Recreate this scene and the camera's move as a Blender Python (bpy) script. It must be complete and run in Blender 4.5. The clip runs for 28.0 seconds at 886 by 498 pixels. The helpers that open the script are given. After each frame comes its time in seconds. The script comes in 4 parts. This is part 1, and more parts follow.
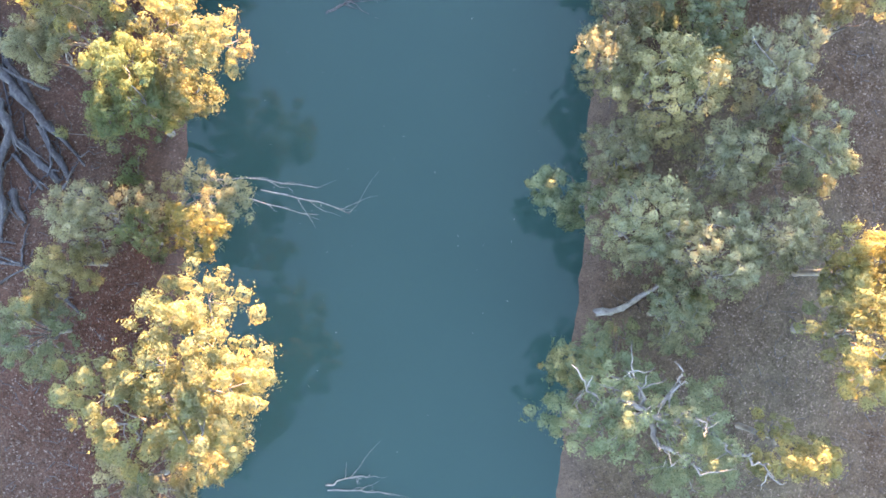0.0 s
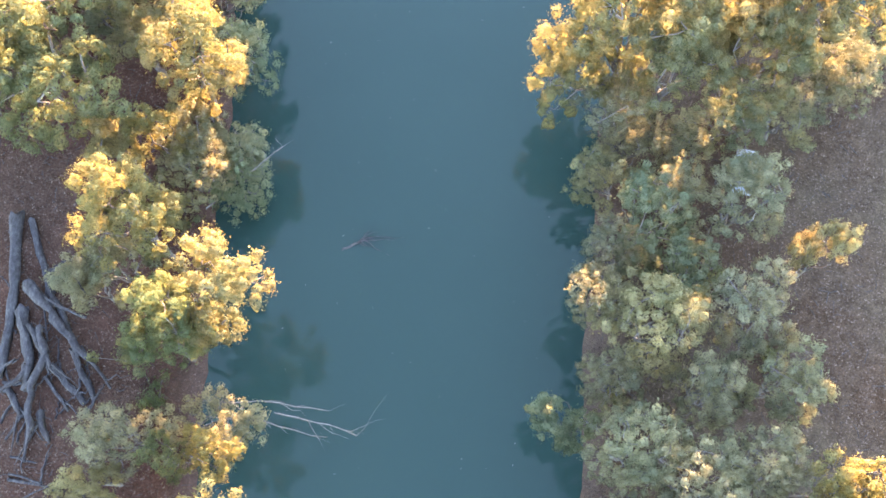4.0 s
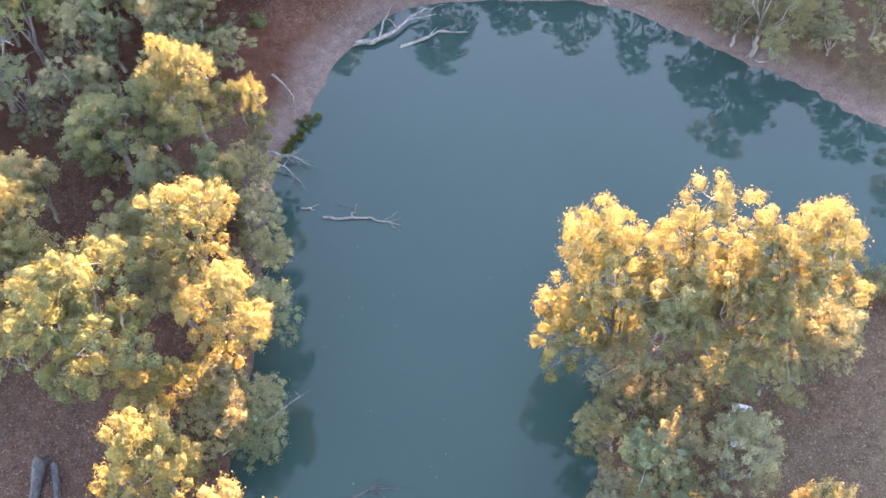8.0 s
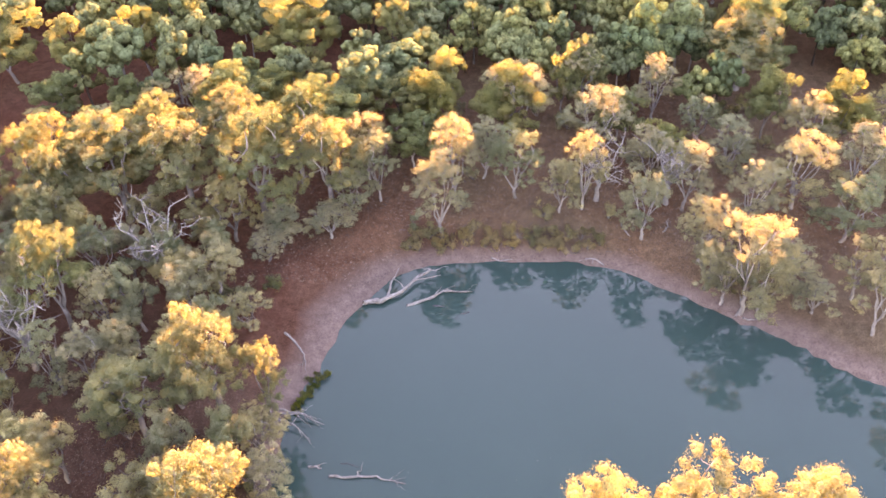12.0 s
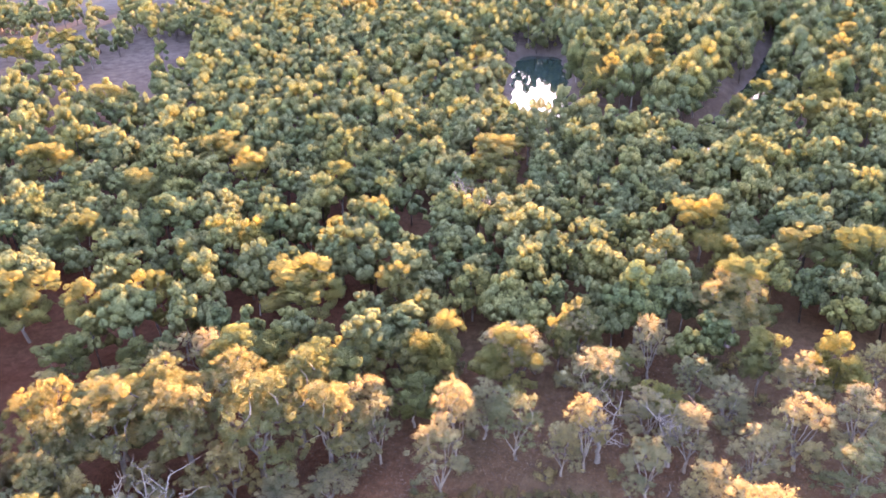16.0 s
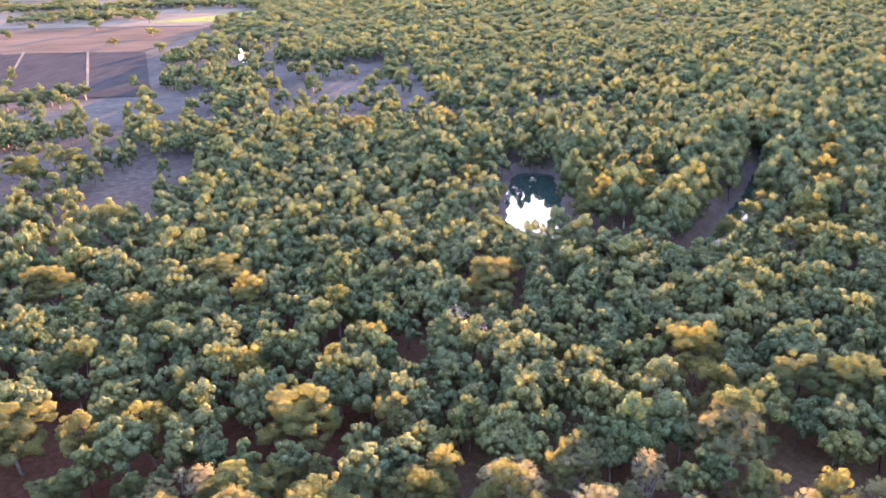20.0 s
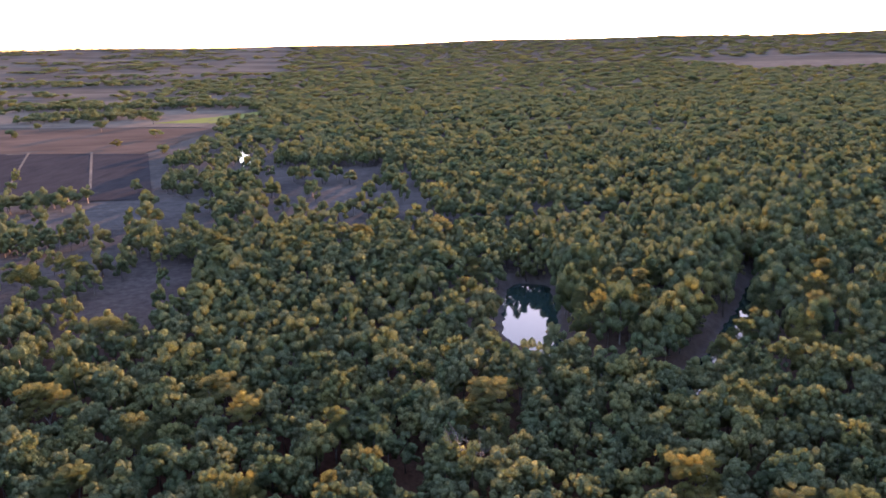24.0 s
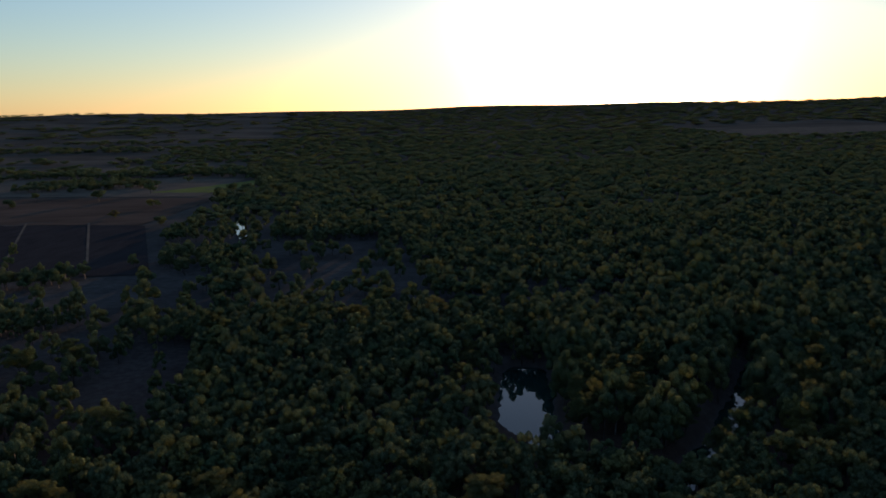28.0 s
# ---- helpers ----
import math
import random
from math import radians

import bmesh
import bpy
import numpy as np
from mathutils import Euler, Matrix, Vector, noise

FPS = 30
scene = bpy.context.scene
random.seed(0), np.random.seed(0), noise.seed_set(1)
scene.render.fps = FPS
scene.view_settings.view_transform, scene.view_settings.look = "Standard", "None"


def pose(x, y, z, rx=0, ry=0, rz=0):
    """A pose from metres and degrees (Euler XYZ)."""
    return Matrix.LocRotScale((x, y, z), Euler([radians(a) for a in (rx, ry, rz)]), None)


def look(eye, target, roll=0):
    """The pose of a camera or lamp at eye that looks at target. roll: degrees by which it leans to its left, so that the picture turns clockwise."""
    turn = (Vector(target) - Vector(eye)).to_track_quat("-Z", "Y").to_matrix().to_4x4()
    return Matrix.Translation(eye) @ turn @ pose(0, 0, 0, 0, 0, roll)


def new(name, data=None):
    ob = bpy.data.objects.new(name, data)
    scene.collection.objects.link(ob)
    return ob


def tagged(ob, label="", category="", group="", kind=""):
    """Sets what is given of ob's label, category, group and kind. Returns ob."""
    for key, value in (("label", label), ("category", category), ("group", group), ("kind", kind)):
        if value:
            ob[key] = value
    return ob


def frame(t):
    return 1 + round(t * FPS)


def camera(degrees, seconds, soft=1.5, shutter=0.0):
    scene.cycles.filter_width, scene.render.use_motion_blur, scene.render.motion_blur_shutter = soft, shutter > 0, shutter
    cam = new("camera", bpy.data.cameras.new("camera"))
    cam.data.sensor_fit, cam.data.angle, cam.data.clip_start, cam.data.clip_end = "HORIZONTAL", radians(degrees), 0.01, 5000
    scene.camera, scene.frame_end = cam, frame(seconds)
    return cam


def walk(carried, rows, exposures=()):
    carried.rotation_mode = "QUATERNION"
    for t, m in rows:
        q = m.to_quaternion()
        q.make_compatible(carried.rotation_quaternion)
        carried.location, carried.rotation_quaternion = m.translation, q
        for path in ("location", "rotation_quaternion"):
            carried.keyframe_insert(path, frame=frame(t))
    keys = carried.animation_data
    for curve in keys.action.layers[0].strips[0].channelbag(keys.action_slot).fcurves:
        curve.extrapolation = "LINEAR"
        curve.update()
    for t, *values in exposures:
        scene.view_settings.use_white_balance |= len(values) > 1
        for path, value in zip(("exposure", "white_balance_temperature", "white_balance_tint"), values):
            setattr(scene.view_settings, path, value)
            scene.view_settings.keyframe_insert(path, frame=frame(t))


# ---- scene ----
cam = camera(54.5, 28.0, 1.7)
# seconds, place in metres, pitch, roll and yaw in degrees: the drone climbs and tilts up
ROWS = [
    (0.0, -0.516, 1.368, 66.536, -86.3, 0.78, -1.05),
    (0.2, -0.504, 1.368, 66.756, -86.2, 0.79, -1.045),
    (0.5, -0.485, 1.36, 67.091, -85.497, 0.801, -1.034),
    (1.0, -0.455, 1.349, 67.653, -83.45, 0.849, -1.1),
    (1.5, -0.426, 1.337, 68.222, -81.412, 0.889, -0.964),
    (2.0, -0.397, 1.324, 68.798, -79.236, 0.937, -0.918),
    (2.5, -0.368, 1.311, 69.381, -77.349, 1.0, -0.871),
    (4.5, -0.261, 1.263, 71.765, -70.076, 1.152, -0.412),
    (5.0, -0.236, 1.254, 72.373, -68.199, 1.206, -0.274),
    (5.5, -0.212, 1.248, 72.984, -66.31, 1.241, -0.136),
    (6.0, -0.189, 1.244, 73.598, -64.409, 1.276, -0.032),
    (6.5, -0.167, 1.243, 74.216, -62.515, 1.323, 0.073),
    (7.0, -0.147, 1.244, 74.836, -60.609, 1.353, 0.16),
    (7.5, -0.127, 1.249, 75.459, -58.716, 1.382, 0.246),
    (8.0, -0.109, 1.256, 76.084, -56.805, 1.401, 0.323),
    (8.5, -0.092, 1.267, 76.712, -54.888, 1.413, 0.396),
    (9.0, -0.076, 1.281, 77.341, -52.984, 1.422, 0.472),
    (9.5, -0.062, 1.298, 77.972, -51.087, 1.474, 0.488),
    (10.0, -0.049, 1.317, 78.605, -49.23, 1.517, 0.48),
    (10.5, -0.038, 1.34, 79.24, -47.334, 1.558, 0.506),
    (11.0, -0.028, 1.366, 79.877, -45.484, 1.631, 0.46),
    (11.5, -0.02, 1.394, 80.516, -43.608, 1.672, 0.424),
    (12.0, -0.014, 1.425, 81.158, -41.719, 1.703, 0.426),
    (12.5, -0.009, 1.458, 81.802, -39.817, 1.748, 0.392),
    (14.5, -0.01, 1.604, 84.412, -32.171, 1.83, 0.315),
    (15.0, -0.015, 1.642, 85.076, -30.254, 1.84, 0.298),
    (15.5, -0.022, 1.679, 85.746, -28.338, 1.885, 0.238),
    (16.0, -0.032, 1.716, 86.423, -26.429, 1.886, 0.216),
    (16.5, -0.043, 1.751, 87.107, -25.343, 1.92, 0.163),
    (17.0, -0.058, 1.784, 87.8, -24.519, 1.858, 0.162),
    (17.5, -0.074, 1.814, 88.503, -23.735, 1.865, 0.102),
    (18.0, -0.093, 1.84, 89.217, -22.941, 1.859, 0.085),
    (18.5, -0.114, 1.862, 89.943, -22.14, 1.843, 0.052),
    (19.0, -0.138, 1.879, 90.684, -21.346, 1.817, 0.003),
    (19.5, -0.165, 1.89, 91.44, -20.546, 1.821, -0.049),
    (20.0, -0.194, 1.894, 92.213, -19.733, 1.817, -0.094),
    (20.5, -0.226, 1.89, 93.005, -18.952, 1.779, -0.124),
    (21.0, -0.261, 1.877, 93.819, -18.187, 1.718, -0.153),
    (21.5, -0.298, 1.854, 94.655, -17.362, 1.606, -0.16),
    (23.5, -0.478, 1.642, 98.277, -14.254, 1.406, -0.225),
    (24.0, -0.531, 1.553, 99.264, -13.493, 1.365, -0.272),
    (24.5, -0.587, 1.447, 100.29, -12.749, 1.348, -0.32),
    (25.0, -0.646, 1.322, 101.357, -12.017, 1.338, -0.363),
    (25.5, -0.709, 1.179, 102.468, -11.268, 1.189, -0.4),
    (26.0, -0.775, 1.014, 103.628, -10.651, 1.163, -0.449),
    (26.5, -0.844, 0.826, 104.839, -10.06, 1.189, -0.517),
    (27.0, -0.917, 0.615, 106.105, -9.458, 1.211, -0.558),
    (27.5, -0.994, 0.379, 107.43, -9.367, 1.29, -0.614),
    (28.0, -1.074, 0.115, 108.818, -9.39, 1.269, -0.645),
]
# seconds, stops, kelvin, tint: the camera's own exposure and white balance
EXPOSURES = [(0.0, 5.55, 8700.0, 27.0), (5.0, 5.55, 9000.0, 30.0), (8.0, 5.53, 9800.0, 37.0), (10.0, 5.62, 11200.0, 45.0), (12.0, 5.72, 12200.0, 55.0), (16.0, 5.45, 9500.0, 56.0), (20.0, 4.93, 8200.0, 50.0),
             (23.5, 3.78, 7900.0, 49.0), (25.0, 2.85, 7600.0, 45.0), (26.5, 1.5, 7000.0, 32.0), (28.0, 0.28, 6300.0, 18.0)]
walk(cam, [(t, pose(x, y, z, 90 + pitch, roll, yaw)) for t, x, y, z, pitch, roll, yaw in ROWS], EXPOSURES)

def node(tree, kind, **values):
    n = tree.nodes.new(kind)
    for key, value in values.items():
        n.inputs[key].default_value = value
    return n


# ---- light: a low sun ahead, clear sky ----
SUN_UP, SUN_TURN = radians(4.9), radians(12.0)
world = bpy.data.worlds.new("evening_sky")
scene.world = world
world.use_nodes = True
wn = world.node_tree
sky = wn.nodes.new("ShaderNodeTexSky")
sky.sky_type, sky.sun_disc = "NISHITA", False
sky.sun_elevation, sky.sun_rotation = SUN_UP, SUN_TURN
sky.altitude, sky.air_density, sky.dust_density, sky.ozone_density = 100, 1.0, 0.3, 3.0
back = wn.nodes["Background"]
back.inputs["Strength"].default_value = 0.145
TO_SUN = Vector((math.sin(SUN_TURN) * math.cos(SUN_UP), math.cos(SUN_TURN) * math.cos(SUN_UP), math.sin(SUN_UP)))
# the bright aureole of dusty air round the sun
coord = wn.nodes.new("ShaderNodeTexCoord")
along = wn.nodes.new("ShaderNodeVectorMath")
along.operation = "DOT_PRODUCT"
along.inputs[1].default_value = TO_SUN
wn.links.new(coord.outputs["Generated"], along.inputs[0])
clamp = wn.nodes.new("ShaderNodeMath")
clamp.operation = "MAXIMUM"
clamp.inputs[1].default_value = 0.0
wn.links.new(along.outputs["Value"], clamp.inputs[0])
power = wn.nodes.new("ShaderNodeMath")
power.operation = "POWER"
power.inputs[1].default_value = 260.0
wn.links.new(clamp.outputs[0], power.inputs[0])
aureole = wn.nodes.new("ShaderNodeMix")
aureole.data_type, aureole.blend_type = "RGBA", "ADD"
aureole.inputs[7].default_value = (60.0, 52.0, 38.0, 1.0)
wn.links.new(power.outputs[0], aureole.inputs["Factor"])
haze = node(wn, "ShaderNodeHueSaturation", Saturation=0.92)
wn.links.new(sky.outputs[0], haze.inputs["Color"])
wn.links.new(haze.outputs[0], aureole.inputs[6])
wn.links.new(aureole.outputs[2], back.inputs[0])
sun_data = bpy.data.lights.new("sun", "SUN")
sun_data.energy, sun_data.angle, sun_data.color = 2.12, radians(0.6), (1.0, 0.68, 0.44)
sun = new("sun", sun_data)
sun.matrix_basis = look((0, 0, 0), tuple(-v for v in TO_SUN))
sun.location = (60, 300, 120)


# ---- materials ----
def material(name, rough=0.9):
    m = bpy.data.materials.new(name)
    m.use_nodes = True
    b = m.node_tree.nodes["Principled BSDF"]
    b.inputs["Roughness"].default_value = rough
    b.inputs["Specular IOR Level"].default_value = 0.25
    return m, m.node_tree, b


def noise_at(tree, scale, detail=4.0, rough=0.6, stretch=None):
    """Noise over the place in metres."""
    geo = tree.nodes.new("ShaderNodeNewGeometry")
    n = node(tree, "ShaderNodeTexNoise", Scale=scale, Detail=detail, Roughness=rough)
    if stretch:
        mp = node(tree, "ShaderNodeMapping", Scale=stretch)
        tree.links.new(geo.outputs["Position"], mp.inputs["Vector"])
        tree.links.new(mp.outputs[0], n.inputs["Vector"])
    else:
        tree.links.new(geo.outputs["Position"], n.inputs["Vector"])
    return n.outputs["Fac"]


def ramp(tree, fac, *stops):
    r = tree.nodes.new("ShaderNodeValToRGB")
    while len(r.color_ramp.elements) < len(stops):
        r.color_ramp.elements.new(0.5)
    for e, (at, col) in zip(r.color_ramp.elements, stops):
        e.position, e.color = at, (*col, 1)
    tree.links.new(fac, r.inputs[0])
    return r.outputs[0]


def mix(tree, fac, a, b, mode="MIX"):
    m = tree.nodes.new("ShaderNodeMix")
    m.data_type, m.blend_type = "RGBA", mode
    for sock, v in ((m.inputs["Factor"], fac), (m.inputs[6], a), (m.inputs[7], b)):
        if hasattr(v, "links"):
            tree.links.new(v, sock)
        else:
            sock.default_value = v if isinstance(v, float) else (*v, 1)
    return m.outputs[2]


def bump(tree, b, fac, strength, distance):
    n = node(tree, "ShaderNodeBump", Strength=strength, Distance=distance)
    tree.links.new(fac, n.inputs["Height"])
    tree.links.new(n.outputs[0], b.inputs["Normal"])


def grey(v):
    return (v, v, v)


def leaf_material(name, dark, light, warm, single=True, gaps=6.5, open_share=0.5, glow=(1.12, 0.86, 0.36)):
    m, t, b = material(name)
    t.nodes.remove(b)
    out = t.nodes["Material Output"]
    info = t.nodes.new("ShaderNodeObjectInfo")
    geo = t.nodes.new("ShaderNodeNewGeometry")
    col = ramp(t, geo.outputs["Random Per Island"], (0.0, dark), (0.75, light), (1.0, warm))
    if not single:
        col = mix(t, 1.0, col, ramp(t, noise_at(t, 1.9, 4, 0.75), (0.35, grey(0.55)), (0.5, grey(1.0)), (0.65, grey(1.45))), "MULTIPLY")
    patch = ramp(t, noise_at(t, 0.35 if single else 0.09, 2.0), (0.35, (0.75, 0.85, 0.75)), (0.65, (1.15, 1.1, 0.9)))
    col = mix(t, 1.0, col, patch, "MULTIPLY")
    if single:
        vary = info.outputs["Random"]
    else:
        tone = t.nodes.new("ShaderNodeAttribute")
        tone.attribute_name = "tone"
        vary = tone.outputs["Fac"]
    tree_tone = ramp(t, vary, (0.0, (0.66, 0.82, 0.76)), (0.5, (1.0, 1.0, 1.0)), (1.0, (1.18, 1.09, 0.84)))
    col = mix(t, 1.0, col, tree_tone, "MULTIPLY")
    through_col = mix(t, 1.0, col, glow, "MULTIPLY")
    # each leaf stands for a spray of leaves that hang in several directions
    done = None
    for n, way in enumerate((None, (0.57, 0.79, 0.22), (-0.8, 0.56, 0.2), (0.2, -0.25, 0.95))):
        d = t.nodes.new("ShaderNodeBsdfDiffuse")
        tr = t.nodes.new("ShaderNodeBsdfTranslucent")
        t.links.new(col, d.inputs["Color"])
        t.links.new(through_col, tr.inputs["Color"])
        if way:
            nor = t.nodes.new("ShaderNodeCombineXYZ")
            for k in range(3):
                nor.inputs[k].default_value = way[k]
            t.links.new(nor.outputs[0], d.inputs["Normal"])
            t.links.new(nor.outputs[0], tr.inputs["Normal"])
        s1 = node(t, "ShaderNodeMixShader", Fac=0.42)
        t.links.new(d.outputs[0], s1.inputs[1])
        t.links.new(tr.outputs[0], s1.inputs[2])
        if done:
            s2 = node(t, "ShaderNodeMixShader", Fac=((0.45, 0.31, 0.24) if single else (0.34, 0.26, 0.26))[n - 1])
            t.links.new(done.outputs[0], s2.inputs[1])
            t.links.new(s1.outputs[0], s2.inputs[2])
            s1 = s2
        done = s1
    # gaps between the leaves of a spray let light and sight through
    hole = node(t, "ShaderNodeMapRange", **{"From Min": open_share - 0.015, "From Max": open_share + 0.015})
    t.links.new(noise_at(t, gaps, 3.0, 0.7), hole.inputs["Value"])
    clear = t.nodes.new("ShaderNodeBsdfTransparent")
    leafy = t.nodes.new("ShaderNodeMixShader")
    t.links.new(hole.outputs[0], leafy.inputs["Fac"])
    t.links.new(clear.outputs[0], leafy.inputs[1])
    t.links.new(done.outputs[0], leafy.inputs[2])
    t.links.new(leafy.outputs[0], out.inputs[0])
    return m


LEAF = leaf_material("gum_leaves", (0.19, 0.212, 0.15), (0.256, 0.27, 0.178), (0.315, 0.272, 0.148))
LEAF_GREY = leaf_material("grey_gum_leaves", (0.29, 0.288, 0.222), (0.4, 0.383, 0.292), (0.44, 0.382, 0.26), glow=(0.66, 0.55, 0.27))
LEAF_WOOD = leaf_material("woodland_leaves", (0.185, 0.228, 0.152), (0.23, 0.266, 0.168), (0.26, 0.27, 0.158), False, 2.6, 0.445, (0.36, 0.38, 0.15))
LEAF_TALL = leaf_material("tall_gum_leaves", (0.18, 0.205, 0.125), (0.235, 0.25, 0.14), (0.28, 0.26, 0.125), gaps=4.5, glow=(0.68, 0.58, 0.23))
LEAF_SHRUB = leaf_material("shrub_leaves", (0.30, 0.25, 0.18), (0.40, 0.33, 0.23), (0.44, 0.34, 0.25))
LEAF_REED = leaf_material("reed_leaves", (0.12, 0.15, 0.05), (0.17, 0.2, 0.07), (0.22, 0.22, 0.09))

BARK, t, b = material("pale_bark", 0.85)
f = noise_at(t, 1.2, 6, 0.7, (1, 1, 0.35))
t.links.new(ramp(t, f, (0.3, (0.07, 0.056, 0.048)), (0.5, (0.125, 0.112, 0.1)), (0.72, (0.215, 0.198, 0.18))), b.inputs["Base Color"])
bump(t, b, f, 0.5, 0.05)

DEADWOOD, t, b = material("weathered_deadwood", 0.9)
f = noise_at(t, 2.4, 9, 0.8, (1.6, 0.7, 1))
t.links.new(ramp(t, f, (0.32, (0.014, 0.013, 0.014)), (0.52, (0.048, 0.046, 0.048)), (0.72, (0.115, 0.11, 0.11))), b.inputs["Base Color"])
bump(t, b, f, 0.8, 0.08)

BLEACHED, t, b = material("sun_bleached_wood", 0.85)
f = noise_at(t, 2.2, 8, 0.75)
t.links.new(ramp(t, f, (0.3, (0.06, 0.055, 0.051)), (0.5, (0.135, 0.124, 0.115)), (0.74, (0.25, 0.235, 0.215))), b.inputs["Base Color"])
bump(t, b, f, 0.7, 0.05)

GROUND, t, b = material("leaf_littered_soil", 0.95)
b.inputs["Specular IOR Level"].default_value = 0.0
geo = t.nodes.new("ShaderNodeNewGeometry")
sep = t.nodes.new("ShaderNodeSeparateXYZ")
t.links.new(geo.outputs["Position"], sep.inputs[0])
soil = ramp(t, noise_at(t, 0.06, 5, 0.6), (0.35, (0.115, 0.062, 0.048)), (0.5, (0.132, 0.083, 0.066)), (0.65, (0.128, 0.092, 0.073)))
litter = ramp(t, noise_at(t, 6.5, 7, 0.85), (0.36, (0.45, 0.42, 0.42)), (0.5, (0.95, 0.95, 0.95)), (0.64, (1.65, 1.6, 1.5)))
soil = mix(t, 1.0, soil, litter, "MULTIPLY")
soil = mix(t, 1.0, soil, ramp(t, noise_at(t, 0.9, 5, 0.7), (0.36, (0.74, 0.71, 0.7)), (0.64, (1.18, 1.16, 1.14))), "MULTIPLY")
shore = node(t, "ShaderNodeMapRange", **{"From Min": 0.35, "From Max": 1.25, "To Min": 1.0, "To Max": 0.0})
t.links.new(sep.outputs["Z"], shore.inputs["Value"])
mud = ramp(t, noise_at(t, 0.8, 6, 0.65), (0.3, (0.08, 0.055, 0.047)), (0.6, (0.112, 0.081, 0.071)), (0.75, (0.14, 0.107, 0.094)))
# left bank: redder soil, with the deep shade under its trees darkened in
side = node(t, "ShaderNodeMapRange", **{"From Min": -24.0, "From Max": 2.0})
t.links.new(sep.outputs["X"], side.inputs["Value"])
soil = mix(t, side.outputs[0], mix(t, 1.0, soil, (0.5, 0.42, 0.4), "MULTIPLY"), mix(t, 1.0, soil, (0.55, 0.62, 0.55), "MULTIPLY"))
mud = mix(t, 1.0, mud, ramp(t, noise_at(t, 5.0, 7, 0.85), (0.36, (0.55, 0.5, 0.5)), (0.5, grey(1.0)), (0.64, (1.35, 1.3, 1.25))), "MULTIPLY")
beach = node(t, "ShaderNodeMapRange", **{"From Min": 44.0, "From Max": 62.0, "To Min": 0.35, "To Max": 1.0})
t.links.new(sep.outputs["Y"], beach.inputs["Value"])
flat = node(t, "ShaderNodeMapRange", **{"From Min": 70.0, "From Max": 95.0})
t.links.new(sep.outputs["Y"], flat.inputs["Value"])
soil = mix(t, flat.outputs[0], soil, mix(t, 1.0, soil, (1.22, 1.04, 0.95), "MULTIPLY"))
muddy = t.nodes.new("ShaderNodeMath")
muddy.operation = "MULTIPLY"
t.links.new(shore.outputs[0], muddy.inputs[0])
t.links.new(beach.outputs[0], muddy.inputs[1])
near = mix(t, muddy.outputs[0], soil, mud)
plain = ramp(t, noise_at(t, 0.012, 6, 0.65), (0.35, (0.058, 0.05, 0.046)), (0.5, (0.085, 0.076, 0.07)), (0.65, (0.105, 0.094, 0.082)))
plain = mix(t, 1.0, plain, ramp(t, noise_at(t, 0.3, 4, 0.7), (0.35, grey(0.7)), (0.65, grey(1.25))), "MULTIPLY")
pale = ramp(t, noise_at(t, 0.012, 6, 0.65), (0.35, (0.058, 0.053, 0.05)), (0.5, (0.084, 0.077, 0.071)), (0.65, (0.105, 0.096, 0.086)))
clearing = node(t, "ShaderNodeMapRange", **{"From Min": 400.0, "From Max": 480.0})
t.links.new(sep.outputs["Y"], clearing.inputs["Value"])
plain = mix(t, clearing.outputs[0], plain, mix(t, 1.0, pale, ramp(t, noise_at(t, 0.2, 5, 0.7), (0.35, grey(0.75)), (0.65, grey(1.2))), "MULTIPLY"))
far = node(t, "ShaderNodeMapRange", **{"From Min": 170.0, "From Max": 400.0})
t.links.new(sep.outputs["Y"], far.inputs["Value"])
dry = ramp(t, noise_at(t, 0.006, 6, 0.65, (0.5, 1, 1)), (0.35, (0.075, 0.064, 0.052)), (0.5, (0.115, 0.098, 0.079)), (0.65, (0.155, 0.133, 0.105)))
beyond = node(t, "ShaderNodeMapRange", **{"From Min": 600.0, "From Max": 1200.0})
t.links.new(sep.outputs["Y"], beyond.inputs["Value"])
plain = mix(t, beyond.outputs[0], plain, dry)
t.links.new(mix(t, far.outputs[0], near, plain), b.inputs["Base Color"])
bump(t, b, noise_at(t, 3.2, 6, 0.8), 0.7, 0.12)

WATER, t, b = material("murky_river_water", 0.0)
t.links.new(ramp(t, noise_at(t, 0.05, 3), (0.3, (0.0098, 0.031, 0.0275)), (0.7, (0.012, 0.034, 0.03))), b.inputs["Base Color"])
b.inputs["IOR"].default_value, b.inputs["Specular IOR Level"].default_value = 1.34, 0.35
bump(t, b, noise_at(t, 1.6, 2), 0.006, 0.03)

FIELD_DARK, t, b = material("ploughed_earth", 0.95)
b.inputs["Specular IOR Level"].default_value = 0.0
t.links.new(ramp(t, noise_at(t, 0.15, 6, 0.7, (1, 0.2, 1)), (0.3, (0.035, 0.032, 0.033)), (0.7, (0.055, 0.05, 0.05))), b.inputs["Base Color"])
FIELD_RED, t, b = material("red_fallow", 0.95)
b.inputs["Specular IOR Level"].default_value = 0.0
t.links.new(ramp(t, noise_at(t, 0.02, 6, 0.7, (0.4, 1, 1)), (0.3, (0.075, 0.055, 0.043)), (0.7, (0.14, 0.10, 0.077))), b.inputs["Base Color"])
FIELD_GREEN, t, b = material("green_crop", 0.95)
b.inputs["Specular IOR Level"].default_value = 0.0
t.links.new(ramp(t, noise_at(t, 0.05, 5, 0.7), (0.3, (0.15, 0.17, 0.05)), (0.7, (0.22, 0.23, 0.08))), b.inputs["Base Color"])
FIELD_PALE, t, b = material("pale_stubble", 0.95)
b.inputs["Specular IOR Level"].default_value = 0.0
